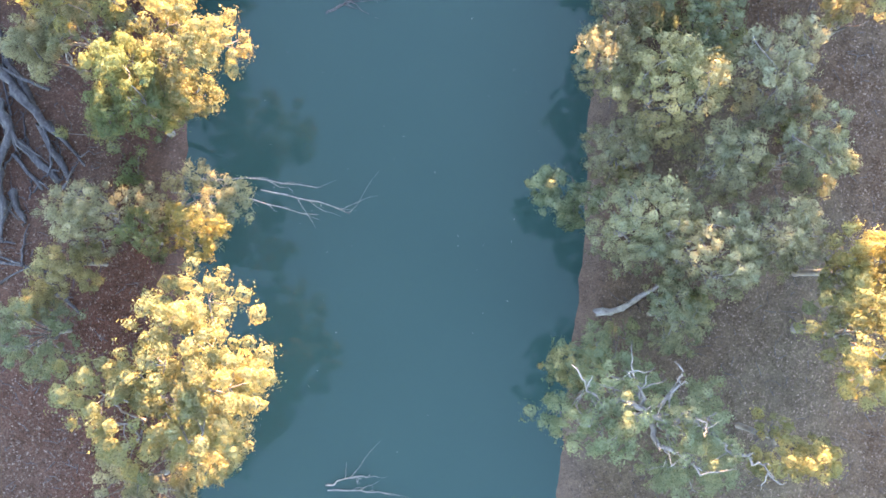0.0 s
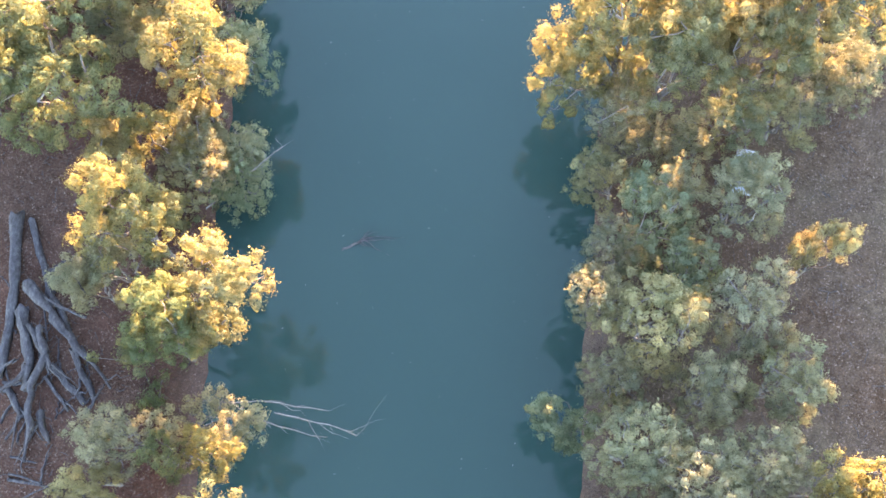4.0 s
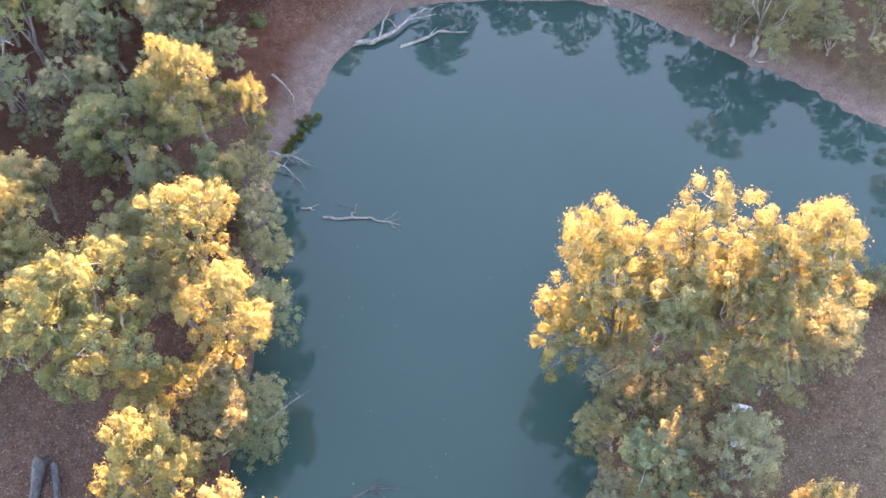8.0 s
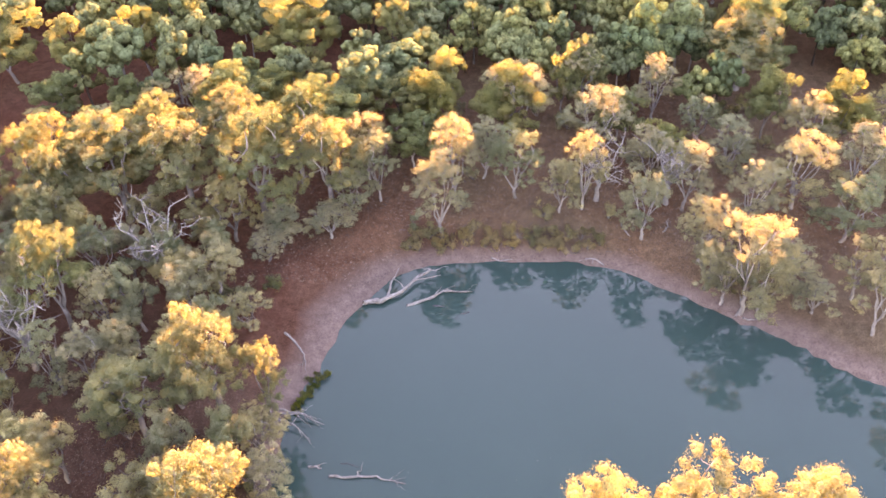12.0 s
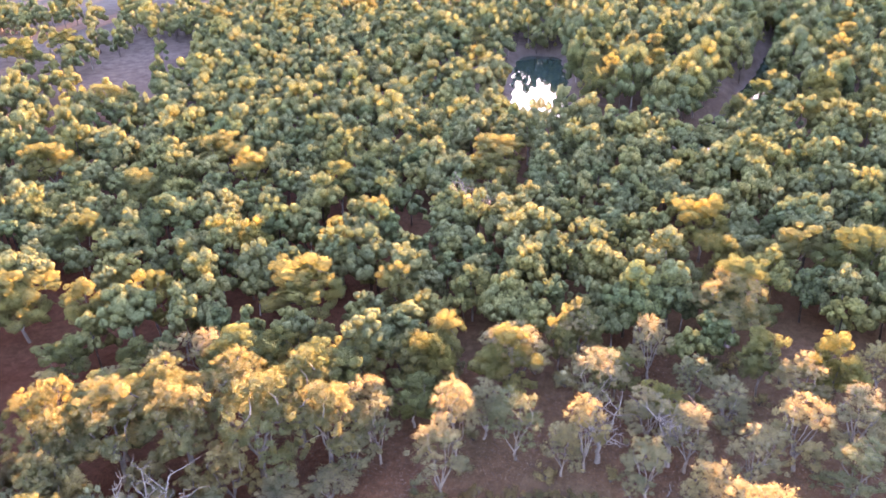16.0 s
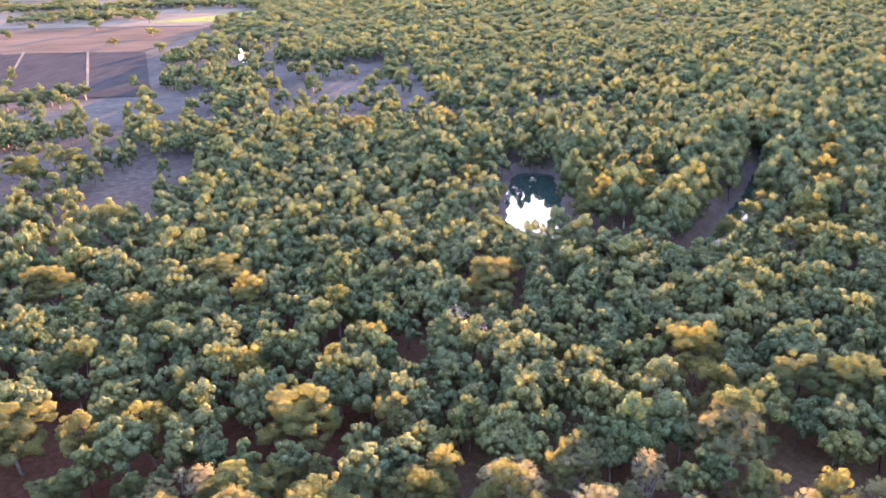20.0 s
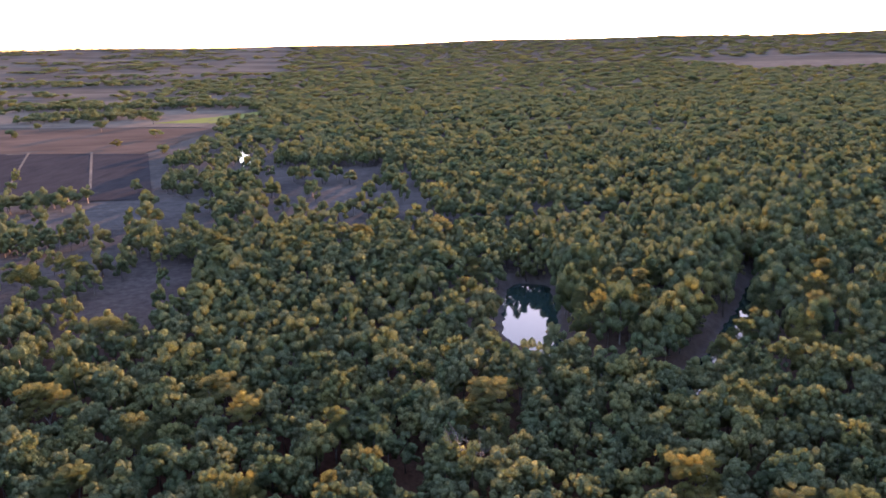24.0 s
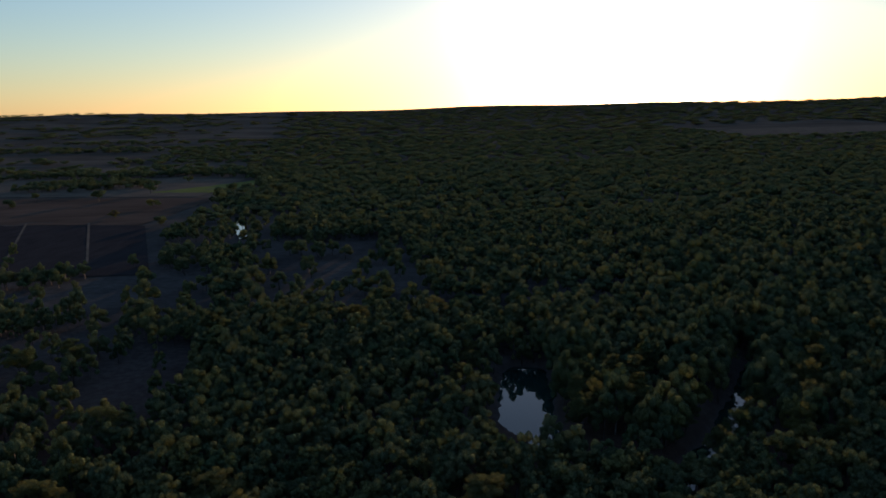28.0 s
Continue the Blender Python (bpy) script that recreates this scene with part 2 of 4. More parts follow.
t.links.new(ramp(t, noise_at(t, 0.03, 5, 0.7), (0.3, (0.12, 0.098, 0.076)), (0.7, (0.19, 0.155, 0.12))), b.inputs["Base Color"])


# ---- mesh helpers ----
def soup(name, verts, tris, mats, slots=None, smooth=False, normals=None):
    """A mesh from arrays of places and triangles."""
    me = bpy.data.meshes.new(name)
    verts, tris = np.asarray(verts, np.float32), np.asarray(tris, np.int32)
    me.vertices.add(len(verts))
    me.vertices.foreach_set("co", verts.ravel())
    me.loops.add(tris.size)
    me.loops.foreach_set("vertex_index", tris.ravel())
    me.polygons.add(len(tris))
    me.polygons.foreach_set("loop_start", np.arange(len(tris), dtype=np.int32) * 3)
    for m in mats:
        me.materials.append(m)
    if slots is not None:
        me.polygons.foreach_set("material_index", np.asarray(slots, np.int32))
    me.polygons.foreach_set("use_smooth", np.full(len(tris), smooth))
    me.update(calc_edges=True)
    if normals is not None:
        me.normals_split_custom_set_from_vertices(normals)
    return me


def part(name, me, parent, label="", m=None):
    ob = new(name, me)
    ob.parent = parent
    if m is not None:
        ob.matrix_basis = m
    return tagged(ob, label) if label else ob


def tube(points, radii, sides=6):
    """Triangles of a tapered limb along the points."""
    pts = np.asarray(points, float)
    way = np.gradient(pts, axis=0)
    way /= np.linalg.norm(way, axis=1)[:, None] + 1e-9
    ref = np.array([0.31, 0.83, 0.46])
    a = np.cross(way, ref)
    a /= np.linalg.norm(a, axis=1)[:, None] + 1e-9
    b = np.cross(way, a)
    ang = np.arange(sides) * 2 * np.pi / sides
    rings = pts[:, None] + np.asarray(radii)[:, None, None] * (np.cos(ang)[:, None] * a[:, None] + np.sin(ang)[:, None] * b[:, None])
    tris = []
    for i in range(len(pts) - 1):
        for j in range(sides):
            k, p, q = (j + 1) % sides, i * sides, (i + 1) * sides
            tris += [(p + j, p + k, q + k), (p + j, q + k, q + j)]
    for base in (0, (len(pts) - 1) * sides):
        tris += [(base, base + j, base + j + 1) for j in range(1, sides - 1)]
    return rings.reshape(-1, 3), np.array(tris)


def joined(pieces):
    vs, ts, n = [], [], 0
    for v, f in pieces:
        vs.append(v)
        ts.append(f + n)
        n += len(v)
    return np.concatenate(vs), np.concatenate(ts)


def crooked(rng, a, b, n, wander):
    s = np.linspace(0, 1, n)[:, None]
    pts = (1 - s) * np.asarray(a, float) + s * np.asarray(b, float)
    pts[1:-1] += rng.normal(0, wander, (n - 2, 3))
    return pts


def leaves(rng, centres, radii, count, size, flat=0.8, outward=0.35, slim=0.27):
    """Single leaves as narrow triangles over lumpy clumps, a few inside."""
    k = len(centres)
    d = rng.normal(size=(k, count, 3))
    d[..., 2] += 0.35
    d /= np.linalg.norm(d, axis=2)[..., None]
    ph = rng.uniform(0, 6.28, (k, 1, 3))
    lump = 0.84 + 0.13 * np.sin(4.2 * d[..., :1] + ph[..., :1]) + 0.13 * np.sin(5.1 * d[..., 1:2] + ph[..., 1:2]) + 0.1 * np.sin(6.3 * d[..., 2:] + ph[..., 2:])
    rad = np.asarray(radii)[:, None, None] * lump * (1 - 0.45 * rng.random((k, count, 1)) ** 2.2)
    p = np.asarray(centres)[:, None] + d * rad * np.array([1, 1, flat])
    nor = outward * d + rng.normal(size=d.shape) * np.array([1, 1, 0.7])
    nor /= np.linalg.norm(nor, axis=2)[..., None]
    side = np.cross(nor, rng.normal(size=d.shape))
    side /= np.linalg.norm(side, axis=2)[..., None] + 1e-9
    lng = np.cross(nor, side)
    s = size * rng.uniform(0.65, 1.35, (k, count, 1))
    tri = np.stack([p - side * s * slim - lng * s * 0.4, p + side * s * slim - lng * s * 0.4, p + lng * s * 0.6], axis=2)
    return tri.reshape(-1, 3), np.arange(k * count * 3).reshape(-1, 3)


def crown_clumps(rng, top, radius, number, clump, depth, apart=1.4):
    """Places of foliage clumps in an uneven dome."""
    found, lobes = [], rng.uniform(0, 6.28, 3)
    for _ in range(number * 30):
        a, u = rng.uniform(0, 6.28), math.sqrt(rng.random())
        reach = radius * (0.87 + 0.08 * math.sin(2 * a + lobes[0]) + 0.09 * math.sin(3 * a + lobes[1]) + 0.08 * math.sin(5 * a + lobes[2])) - clump * 0.4
        r = u * reach
        z = top - clump * 0.7 - depth * (0.55 * u ** 2.2 + 0.5 * rng.random() ** 1.6)
        c = np.array([r * math.cos(a), r * math.sin(a), z])
        if all(np.linalg.norm((c - o) * (1, 1, 0.8)) > clump * apart for o in found):
            found.append(c)
        if len(found) >= number:
            break
    return np.array(found)


bm = bmesh.new()
bmesh.ops.create_icosphere(bm, subdivisions=1, radius=1.0)
BALL = np.array([p.co[:] for p in bm.verts]), np.array([[p.index for p in q.verts] for q in bm.faces])
bm.free()


def tufts_on(rng, boughs, radii, per, size):
    """Round leaf tufts that sit close together over the upper side of every bough."""
    k = np.arange(per) + 0.5
    lat, turn = 1 - 1.42 * k / per, k * 2.39996
    ring = np.sqrt(1 - lat ** 2)
    centres, sizes = [], []
    for n, (c, r) in enumerate(zip(boughs, radii)):
        a = turn + rng.uniform(0, 6.28)
        d = np.stack([ring * np.cos(a), ring * np.sin(a), lat], 1) + rng.normal(0, 0.16, (per, 3))
        p = c + d * (r * rng.uniform(0.72, 1.08, (per, 1))) * (1, 1, 0.92)
        for q in p:
            gap = np.linalg.norm(boughs - q, axis=1) / radii
            gap[n] = 9
            if gap.min() > 0.66:
                centres.append(q)
                sizes.append(size * rng.uniform(0.7, 1.3))
    return np.array(centres), np.array(sizes)


def foliage(rng, centres, sizes, count, leaf, core=0.42, slim=0.3, outward=0.45, tall=1.08):
    """Leaf tufts: a dense small heart of leaves wrapped in loose single leaves, with the soft facing of a full tuft."""
    lv, lf = leaves(rng, centres, sizes, count, leaf, tall, outward, slim)
    mid = lv.reshape(len(centres), count, 3, 3).mean(axis=2)
    way = (mid - centres[:, None]) / sizes[:, None, None]
    heart = centres.mean(axis=0) - (0, 0, 1.5)
    wide = mid - heart
    way = way + 0.55 * wide / (np.linalg.norm(wide, axis=2)[..., None] + 1e-9) + rng.normal(0, 0.3, way.shape)
    way *= (1, 1, 0.6)
    way /= np.linalg.norm(way, axis=2)[..., None] + 1e-9
    ln = np.repeat(way.reshape(-1, 3), 3, axis=0)
    v, f = BALL
    k = len(centres)
    lump = 1 + rng.normal(0, 0.2, (k, len(v), 1))
    hv = centres[:, None] + v[None] * lump * (sizes * core)[:, None, None] * (1, 1, tall)
    hf = f[None] + (np.arange(k) * len(v))[:, None, None]
    vs, ts = joined([(hv.reshape(-1, 3), hf.reshape(-1, 3)), (lv, lf)])
    return vs, ts, np.concatenate([np.tile(v, (k, 1)), ln])


# ---- the lie of the land ----
BEND = [(-22, -90), (-21.6, -40), (-21.3, 0), (-21.1, 14), (-21.4, 24), (-20.6, 40), (-21.2, 55), (-21.1, 63), (-19.9, 66.4), (-17.3, 70.8),
        (-16.2, 77.5), (-13.5, 81.1), (-9.4, 86.9), (-4, 89.1), (3.7, 89.5), (13.7, 89.1), (21.1, 87.4), (27.8, 82.4), (34.1, 77.6), (40.1, 73.6),
        (45.5, 68.5), (54, 64), (80, 58), (140, 60), (140, 34), (90, 36), (60, 43), (42, 48), (27, 48), (17, 44), (12.8, 37), (12.1, 30),
        (11.6, 25), (10, 15), (8.9, 2.5), (7.2, -10), (5, -40), (3, -90)]
CHANNEL = [(200, 530, 0), (195, 512, 1.8), (178, 470, -4), (160, 426, 2), (142, 380, -4), (124, 335, 2.0), (108, 300, 3.6), (88, 262, 4.0), (76, 245, 4.2), (65, 230, 4.0), (53, 238, 2.0), (34, 262, 4), (29, 287, 10),
           (34, 340, 9)]


def to_line(x, y, pts, closed):
    best = np.full(np.shape(x), 1e9)
    ends = list(zip(pts, pts[1:] + pts[:1])) if closed else list(zip(pts, pts[1:]))
    for (ax, ay), (bx, by) in ends:
        dx, dy = bx - ax, by - ay
        k = np.clip(((x - ax) * dx + (y - ay) * dy) / (dx * dx + dy * dy), 0, 1)
        best = np.minimum(best, np.hypot(x - ax - k * dx, y - ay - k * dy))
    return best


def from_water(x, y):
    """Metres from the waterline: positive on land."""
    x, y = np.asarray(x, float), np.asarray(y, float)
    inside = np.zeros(x.shape, bool)
    for (ax, ay), (bx, by) in zip(BEND, BEND[1:] + BEND[:1]):
        cut = (ay > y) != (by > y)
        inside ^= cut & (x < (bx - ax) * (y - ay) / ((by - ay) if by != ay else 1e-9) + ax)
    d = to_line(x, y, BEND, True)
    d = np.where(inside, -d, d)
    d = d + 0.35 * np.sin(0.9 * x + 0.4 * y) * np.sin(0.7 * y - 0.3 * x)
    for (ax, ay, ar), (bx, by, br) in zip(CHANNEL, CHANNEL[1:]):
        dx, dy = bx - ax, by - ay
        k = np.clip(((x - ax) * dx + (y - ay) * dy) / (dx * dx + dy * dy), 0, 1)
        d = np.minimum(d, np.hypot(x - ax - k * dx, y - ay - k * dy) - ar - k * (br - ar))
    return d + np.where(y > 180, 1.1 * np.sin(0.45 * x + 0.2 * y) * np.sin(0.37 * y - 0.15 * x), 0)


def river_gap(x, y):
    """Metres from the far channel's middle line."""
    return float(to_line(np.array(x), np.array(y), [c[:2] for c in CHANNEL], False))


def land(x, y):
    x, y = np.asarray(x, float), np.asarray(y, float)
    d = from_water(x, y)
    width = 6.0 + 8.0 * np.exp(-(((x + 20) / 14) ** 2 + ((y - 82) / 16) ** 2)) + 4.0 * np.exp(-(((x - 45) / 18) ** 2 + ((y - 76) / 12) ** 2))
    k = np.clip(d / width, 0, 1)
    h = np.where(d < 0, np.maximum(d * 0.5, -1.6), 2.9 * (0.35 * k + 0.65 * k * k * (3 - 2 * k)))
    h = h + np.clip(d / 10, 0, 1) * (0.25 * np.sin(0.21 * x + 1) * np.sin(0.17 * y) + 0.12 * np.sin(0.63 * x) * np.sin(0.55 * y + 2))
    r = np.clip((np.hypot(x, y) - 1300) / 3600, 0, 1)
    return h + 100 * r ** 1.8 * (1 + 0.05 * np.sin(x / 430) + 0.03 * np.sin(x / 170))


def spread(a, b, step, grow, far_a, far_b):
    mid = list(np.arange(a, b + step / 2, step))
    s, v = step, mid[-1]
    while v < far_b:
        s *= grow
        v += s
        mid.append(v)
    s, v = step, mid[0]
    while v > far_a:
        s *= grow
        v -= s
        mid.insert(0, v)
    return np.array(mid)


gx = spread(-62, 92, 1.9, 1.07, -4700, 4700)
gy = np.concatenate([spread(-40, 130, 1.8, 1.0, -39, 129), np.arange(133, 420, 3.2), spread(420, 424, 4, 1.07, 421, 4900)])
gy = np.concatenate([[-1200, -500, -200, -120, -70], np.unique(gy)])
X, Y = np.meshgrid(gx, gy)
Z = land(X, Y)
Z += np.where((np.hypot(X, Y) < 160) & (Z > 0.1), np.random.default_rng(4).normal(0, 0.05, Z.shape), 0)
nx, ny = len(gx), len(gy)
ii, jj = np.meshgrid(np.arange(nx - 1), np.arange(ny - 1))
q = (jj * nx + ii).ravel()
tris = np.concatenate([np.stack([q, q + 1, q + nx + 1], 1), np.stack([q, q + nx + 1, q + nx], 1)])
ground = new("ground", soup("ground", np.stack([X.ravel(), Y.ravel(), Z.ravel()], 1), tris, [GROUND], smooth=True))
tagged(ground, "reddish-brown river flat covered in leaf litter and dry grass", "ground", kind="structure")


def sheet(name, corners, z, mat, label, category):
    me = bpy.data.meshes.new(name)
    me.from_pydata([(x, y, z) for x, y in corners], [], [tuple(range(len(corners)))])
    me.materials.append(mat)
    return tagged(new(name, me), label, category, kind="structure")


def field(name, corners, mat, label, category, lift=0.35, n=14):
    """A four-cornered patch that follows the land."""
    (ax, ay), (bx, by), (cx, cy), (dx, dy) = corners
    u, v = np.meshgrid(np.linspace(0, 1, n), np.linspace(0, 1, n))
    x = (1 - u) * (1 - v) * ax + u * (1 - v) * bx + u * v * cx + (1 - u) * v * dx
    y = (1 - u) * (1 - v) * ay + u * (1 - v) * by + u * v * cy + (1 - u) * v * dy
    i, j = np.meshgrid(np.arange(n - 1), np.arange(n - 1))
    p = (j * n + i).ravel()
    f = np.concatenate([np.stack([p, p + 1, p + n + 1], 1), np.stack([p, p + n + 1, p + n], 1)])
    ob = new(name, soup(name, np.stack([x.ravel(), y.ravel(), land(x, y).ravel() + lift], 1), f, [mat], smooth=True))
    return tagged(ob, label, category, kind="structure")


sheet("water", [(-80, -120), (420, -120), (420, 800), (-80, 800)], 0.0, WATER, "still blue-green murky river water with tree reflections", "river")
sheet("pond", [(-204, 866), (-192, 863), (-173, 775), (-159, 716), (-166, 712), (-183, 772)], 3.4, WATER, "small bright pond among far trees", "pond")
field("field_1", [(-455, 560), (-192, 562), (-279, 818), (-640, 880)], FIELD_DARK, "dark ploughed field beside the woodland", "field")
field("field_2", [(-640, 885), (-285, 822), (-270, 1070), (-900, 1180)], FIELD_RED, "reddish fallow field with pale stripes", "field")
field("field_3", [(-385, 1160), (-300, 1140), (-235, 1320), (-262, 1345)], FIELD_GREEN, "narrow strip of bright green crop", "field", 0.7)
field("field_4", [(-900, 1200), (-300, 1090), (-300, 1360), (-900, 1500)], FIELD_PALE, "pale dry stubble field", "field", 0.5)
field("field_5", [(850, 2280), (1250, 2300), (1330, 2560), (880, 2600)], FIELD_PALE, "pale dry claypan far off", "field", 0.6, 30)
for n, ((ax, ay), (bx, by)) in enumerate([((-342, 842), (-252, 610)), ((-408, 852), (-300, 580))]):
    field("track_%d" % (n + 1), [(bx - 1.0, by), (bx + 1.0, by), (ax + 1.2, ay), (ax - 1.2, ay)], FIELD_PALE, "pale dirt track across the ploughed field", "track", 0.55, 8)

# ---- gum trees: a few grown shapes, planted many times ----
SHAPES = {}


def grow(kind, height, radius, number, bough, per, tuft, count, leaf, seeds, limbs=4, deep=0.5, stout=1.0, low=0.3, core=0.58, rounds=2):
    """Several shapes of one size class: trunk, limbs and a crown of boughs, each covered in leaf tufts."""
    for seed in seeds:
        rng = np.random.default_rng(seed)
        cl = crown_clumps(rng, height, radius, number, bough, height * deep, 1.0)
        radii = bough * rng.uniform(0.75, 1.2, len(cl))
        fork = np.array([rng.normal(0, 0.25), rng.normal(0, 0.25), height * low * rng.uniform(0.85, 1.25)])
        r0 = (0.10 + 0.045 * radius) * stout
        trunk = tube(crooked(rng, (0, 0, -0.6), fork, 5, 0.08), [r0 * 1.5, r0 * 1.1, r0, r0 * 0.95, r0 * 0.85], 8)
        arms, limb_meshes = [], []
        turn = rng.uniform(0, 6.28)
        for n in range(limbs):
            a = turn + n * 6.28 / limbs + rng.normal(0, 0.3)
            tip = np.array([math.cos(a) * radius * 0.5, math.sin(a) * radius * 0.5, height * rng.uniform(0.66, 0.8)])
            arms.append(crooked(rng, fork, tip, 6, 0.18))
        tc, ts = tufts_on(rng, cl, radii, per, tuft)
        twigs = [[] for _ in arms]
        for c in cl:
            gaps = [np.linalg.norm(p[2:] - c, axis=1).min() for p in arms]
            n = int(np.argmin(gaps))
            at = 2 + int(np.argmin(np.linalg.norm(arms[n][2:] - c, axis=1)))
            twigs[n].append(tube(crooked(rng, arms[n][at], c, 4, 0.15), [r0 * 0.26, r0 * 0.2, r0 * 0.15, 0.03], 5))
            if rounds == 2:
                for q in tc[np.argsort(np.linalg.norm(tc - c, axis=1))[:per // 3]]:
                    twigs[n].append(tube(crooked(rng, c, q, 3, 0.08), [0.045, 0.035, 0.015], 3))
        for n, p in enumerate(arms):
            v, f = joined([tube(p, np.linspace(r0 * 0.55, r0 * 0.13, 6), 6)] + twigs[n])
            limb_meshes.append(soup("limb", v, f, [BARK], smooth=True))
        v, f, facing = foliage(rng, tc, ts, count, leaf, core)
        crown = soup("crown", v, f, [LEAF_GREY if kind in ("open", "low") else LEAF_TALL if kind == "distant" else LEAF], None, True, facing)
        SHAPES.setdefault(kind, []).append((soup("trunk", *trunk, [BARK], smooth=True), limb_meshes, crown, height, radius))


grow("large", 21.0, 6.2, 17, 1.8, 13, 0.92, 62, 0.225, (11, 12, 13, 14), 5, 0.5)
grow("airy", 21.0, 5.4, 16, 1.7, 12, 0.9, 60, 0.22, (15, 16, 17), 5, 0.5, 1.0, 0.3, 0.55)
grow("middle", 18.0, 3.9, 11, 1.35, 11, 0.78, 58, 0.215, (21, 22, 23, 24, 25), 4, 0.56)
grow("small", 12.0, 2.6, 7, 1.0, 9, 0.62, 56, 0.205, (31, 32, 33, 34), 3, 0.56)
grow("open", 16.0, 4.0, 16, 1.1, 8, 0.64, 50, 0.225, (36, 37, 38, 39), 6, 0.74, 0.75, 0.15, 0.52)
grow("distant", 15.0, 4.6, 12, 1.5, 7, 0.9, 16, 0.34, (41, 42, 43, 44, 45, 46), 3, 0.66, 0.6, 0.2, 0.9, 1)
grow("low", 9.0, 2.8, 8, 1.05, 8, 0.68, 42, 0.235, (51, 52, 53), 3, 0.56, 0.9, 0.2, 0.6, 1)
PLANTED = []


def plant(kind, x, y, top, radius, rng, label, group):
    """A tree whose crown stands over x, y; if that is water it leans out from the bank."""
    trunk, limbs, crown, height, full = SHAPES[kind][int(rng.integers(len(SHAPES[kind])))]
    bx, by = x, y
    for _ in range(40):
        d = float(from_water(bx, by))
        if d > 1.2:
            break
        gxx, gyy = float(from_water(bx + 0.3, by)) - d, float(from_water(bx, by + 0.3)) - d
        n = math.hypot(gxx, gyy) + 1e-6
        bx, by = bx + 0.3 * gxx / n, by + 0.3 * gyy / n
    z = float(land(bx, by)) - 0.1
    tall = max(top - z, 2.0)
    lean = Vector((x - bx, y - by, tall * 0.8)).normalized()
    tilt = Vector((0, 0, 1)).rotation_difference(lean).to_matrix().to_4x4()
    m = Matrix.Translation((bx, by, z)) @ tilt @ pose(0, 0, 0, 0, 0, float(rng.uniform(0, 360))) @ Matrix.Diagonal((radius / full, radius / full, tall / height, 1))
    tree = new("gum_tree")
    tree.matrix_basis = m
    part("trunk", trunk, tree)
    for limb in limbs:
        part("limb", limb, tree)
    part("crown", crown, tree)
    PLANTED.append((x, y, radius))
    return tagged(tree, label, "tree", group)


# crown centre, top and radius of the trees that line the water
LEFT_NEAR = [(-23.8, 22.7, 21.5, 3.7), (-20.2, 15.3, 20.6, 3.1), (-15.8, 17.1, 20.2, 3.8), (-25.7, 20.6, 13.9, 2.9), (-24.7, 7.5, 14.3, 3.2), (-20.3, 6.2, 16.6, 1.7),
             (-15.9, 6.4, 16.8, 2.0), (-15.5, 9.3, 10.4, 3.2), (-16.6, -3.2, 22.6, 5.9), (-29.1, 0.0, 14.1, 2.8), (-15.6, 29.3, 8.6, 3.5), (-20.1, 29.4, 11.4, 3.2),
             (-26.5, 4.8, 11.6, 2.1), (-16.0, -7.7, 13.4, 3.3), (-13.3, -7.7, 8.7, 2.3), (-29.3, 2.6, 9.4, 1.9), (-28.0, 19.4, 13.1, 2.6), (-21.5, -11.0, 14.0, 3.5)]
LEFT_FAR = [(-30.8, 34.4, 22.1, 6.2), (-19.2, 36.1, 20.3, 3.8), (-24.7, 44.6, 19.8, 4.2), (-23.3, 30.7, 16.0, 2.2), (-21.3, 31.5, 12.3, 3.1), (-29.2, 43.3, 14.1, 2.8),
            (-18.1, 40.9, 9.9, 3.9), (-16.4, 32.3, 8.4, 3.2), (-40.2, 44.0, 13.9, 2.7), (-17.8, 47.0, 9.5, 3.2), (-20.0, 51.5, 10.0, 3.2), (-26.0, 50.5, 12.0, 3.0), (-41.0, 36.0, 12.0, 3.0)]
RIGHT_BANK = [(13.9, 14.9, 16.4, 4.0), (6.2, 9.2, 10.8, 2.5), (9.7, 17.7, 13.1, 2.8), (11.8, 6.7, 16.2, 3.7), (15.9, 4.2, 16.0, 3.6), (20.4, 5.6, 15.8, 2.9), (24.4, -0.8, 21.7, 3.7),
              (9.3, -5.1, 15.8, 4.4), (14.2, -7.6, 15.2, 4.1), (14.2, 23.5, 14.6, 3.9), (21.7, 24.5, 15.3, 3.8), (26.1, 20.1, 15.8, 2.1), (20.6, 16.8, 14.6, 3.9), (10.9, 28.7, 10.1, 2.8),
              (19.8, -7.8, 19.6, 2.3), (24.6, 3.2, 20.4, 2.7), (22.8, 11.2, 14.6, 3.2), (13.8, 0.4, 13.0, 2.8), (17.5, 10.8, 14.0, 3.2), (7.4, -2.6, 9.6, 2.1),
              (11.5, 12.0, 11.0, 2.9), (17.2, 20.0, 12.0, 3.2), (11.5, 22.0, 11.5, 2.9), (17.0, 26.5, 11.0, 3.0)]
POINT = [(11.4, 39.2, 22.4, 4.8), (20.6, 40.4, 21.6, 5.6), (27.9, 39.8, 21.8, 4.6), (16.7, 35.6, 18.4, 4.2), (23.5, 36.0, 18.6, 4.6), (31.6, 36.4, 12.4, 3.2), (12.4, 33.3, 11.9, 3.8),
         (21.9, 33.0, 10.6, 3.8), (8.6, 37.1, 14.7, 3.6), (33.0, 38.7, 9.0, 3.1), (14.5, 31.8, 9.5, 3.0), (18.6, 31.4, 8.5, 3.0), (26.6, 33.2, 9.5, 3.2), (29.8, 35.2, 9.5, 3.0), (23.2, 28.6, 7.5, 2.0)]
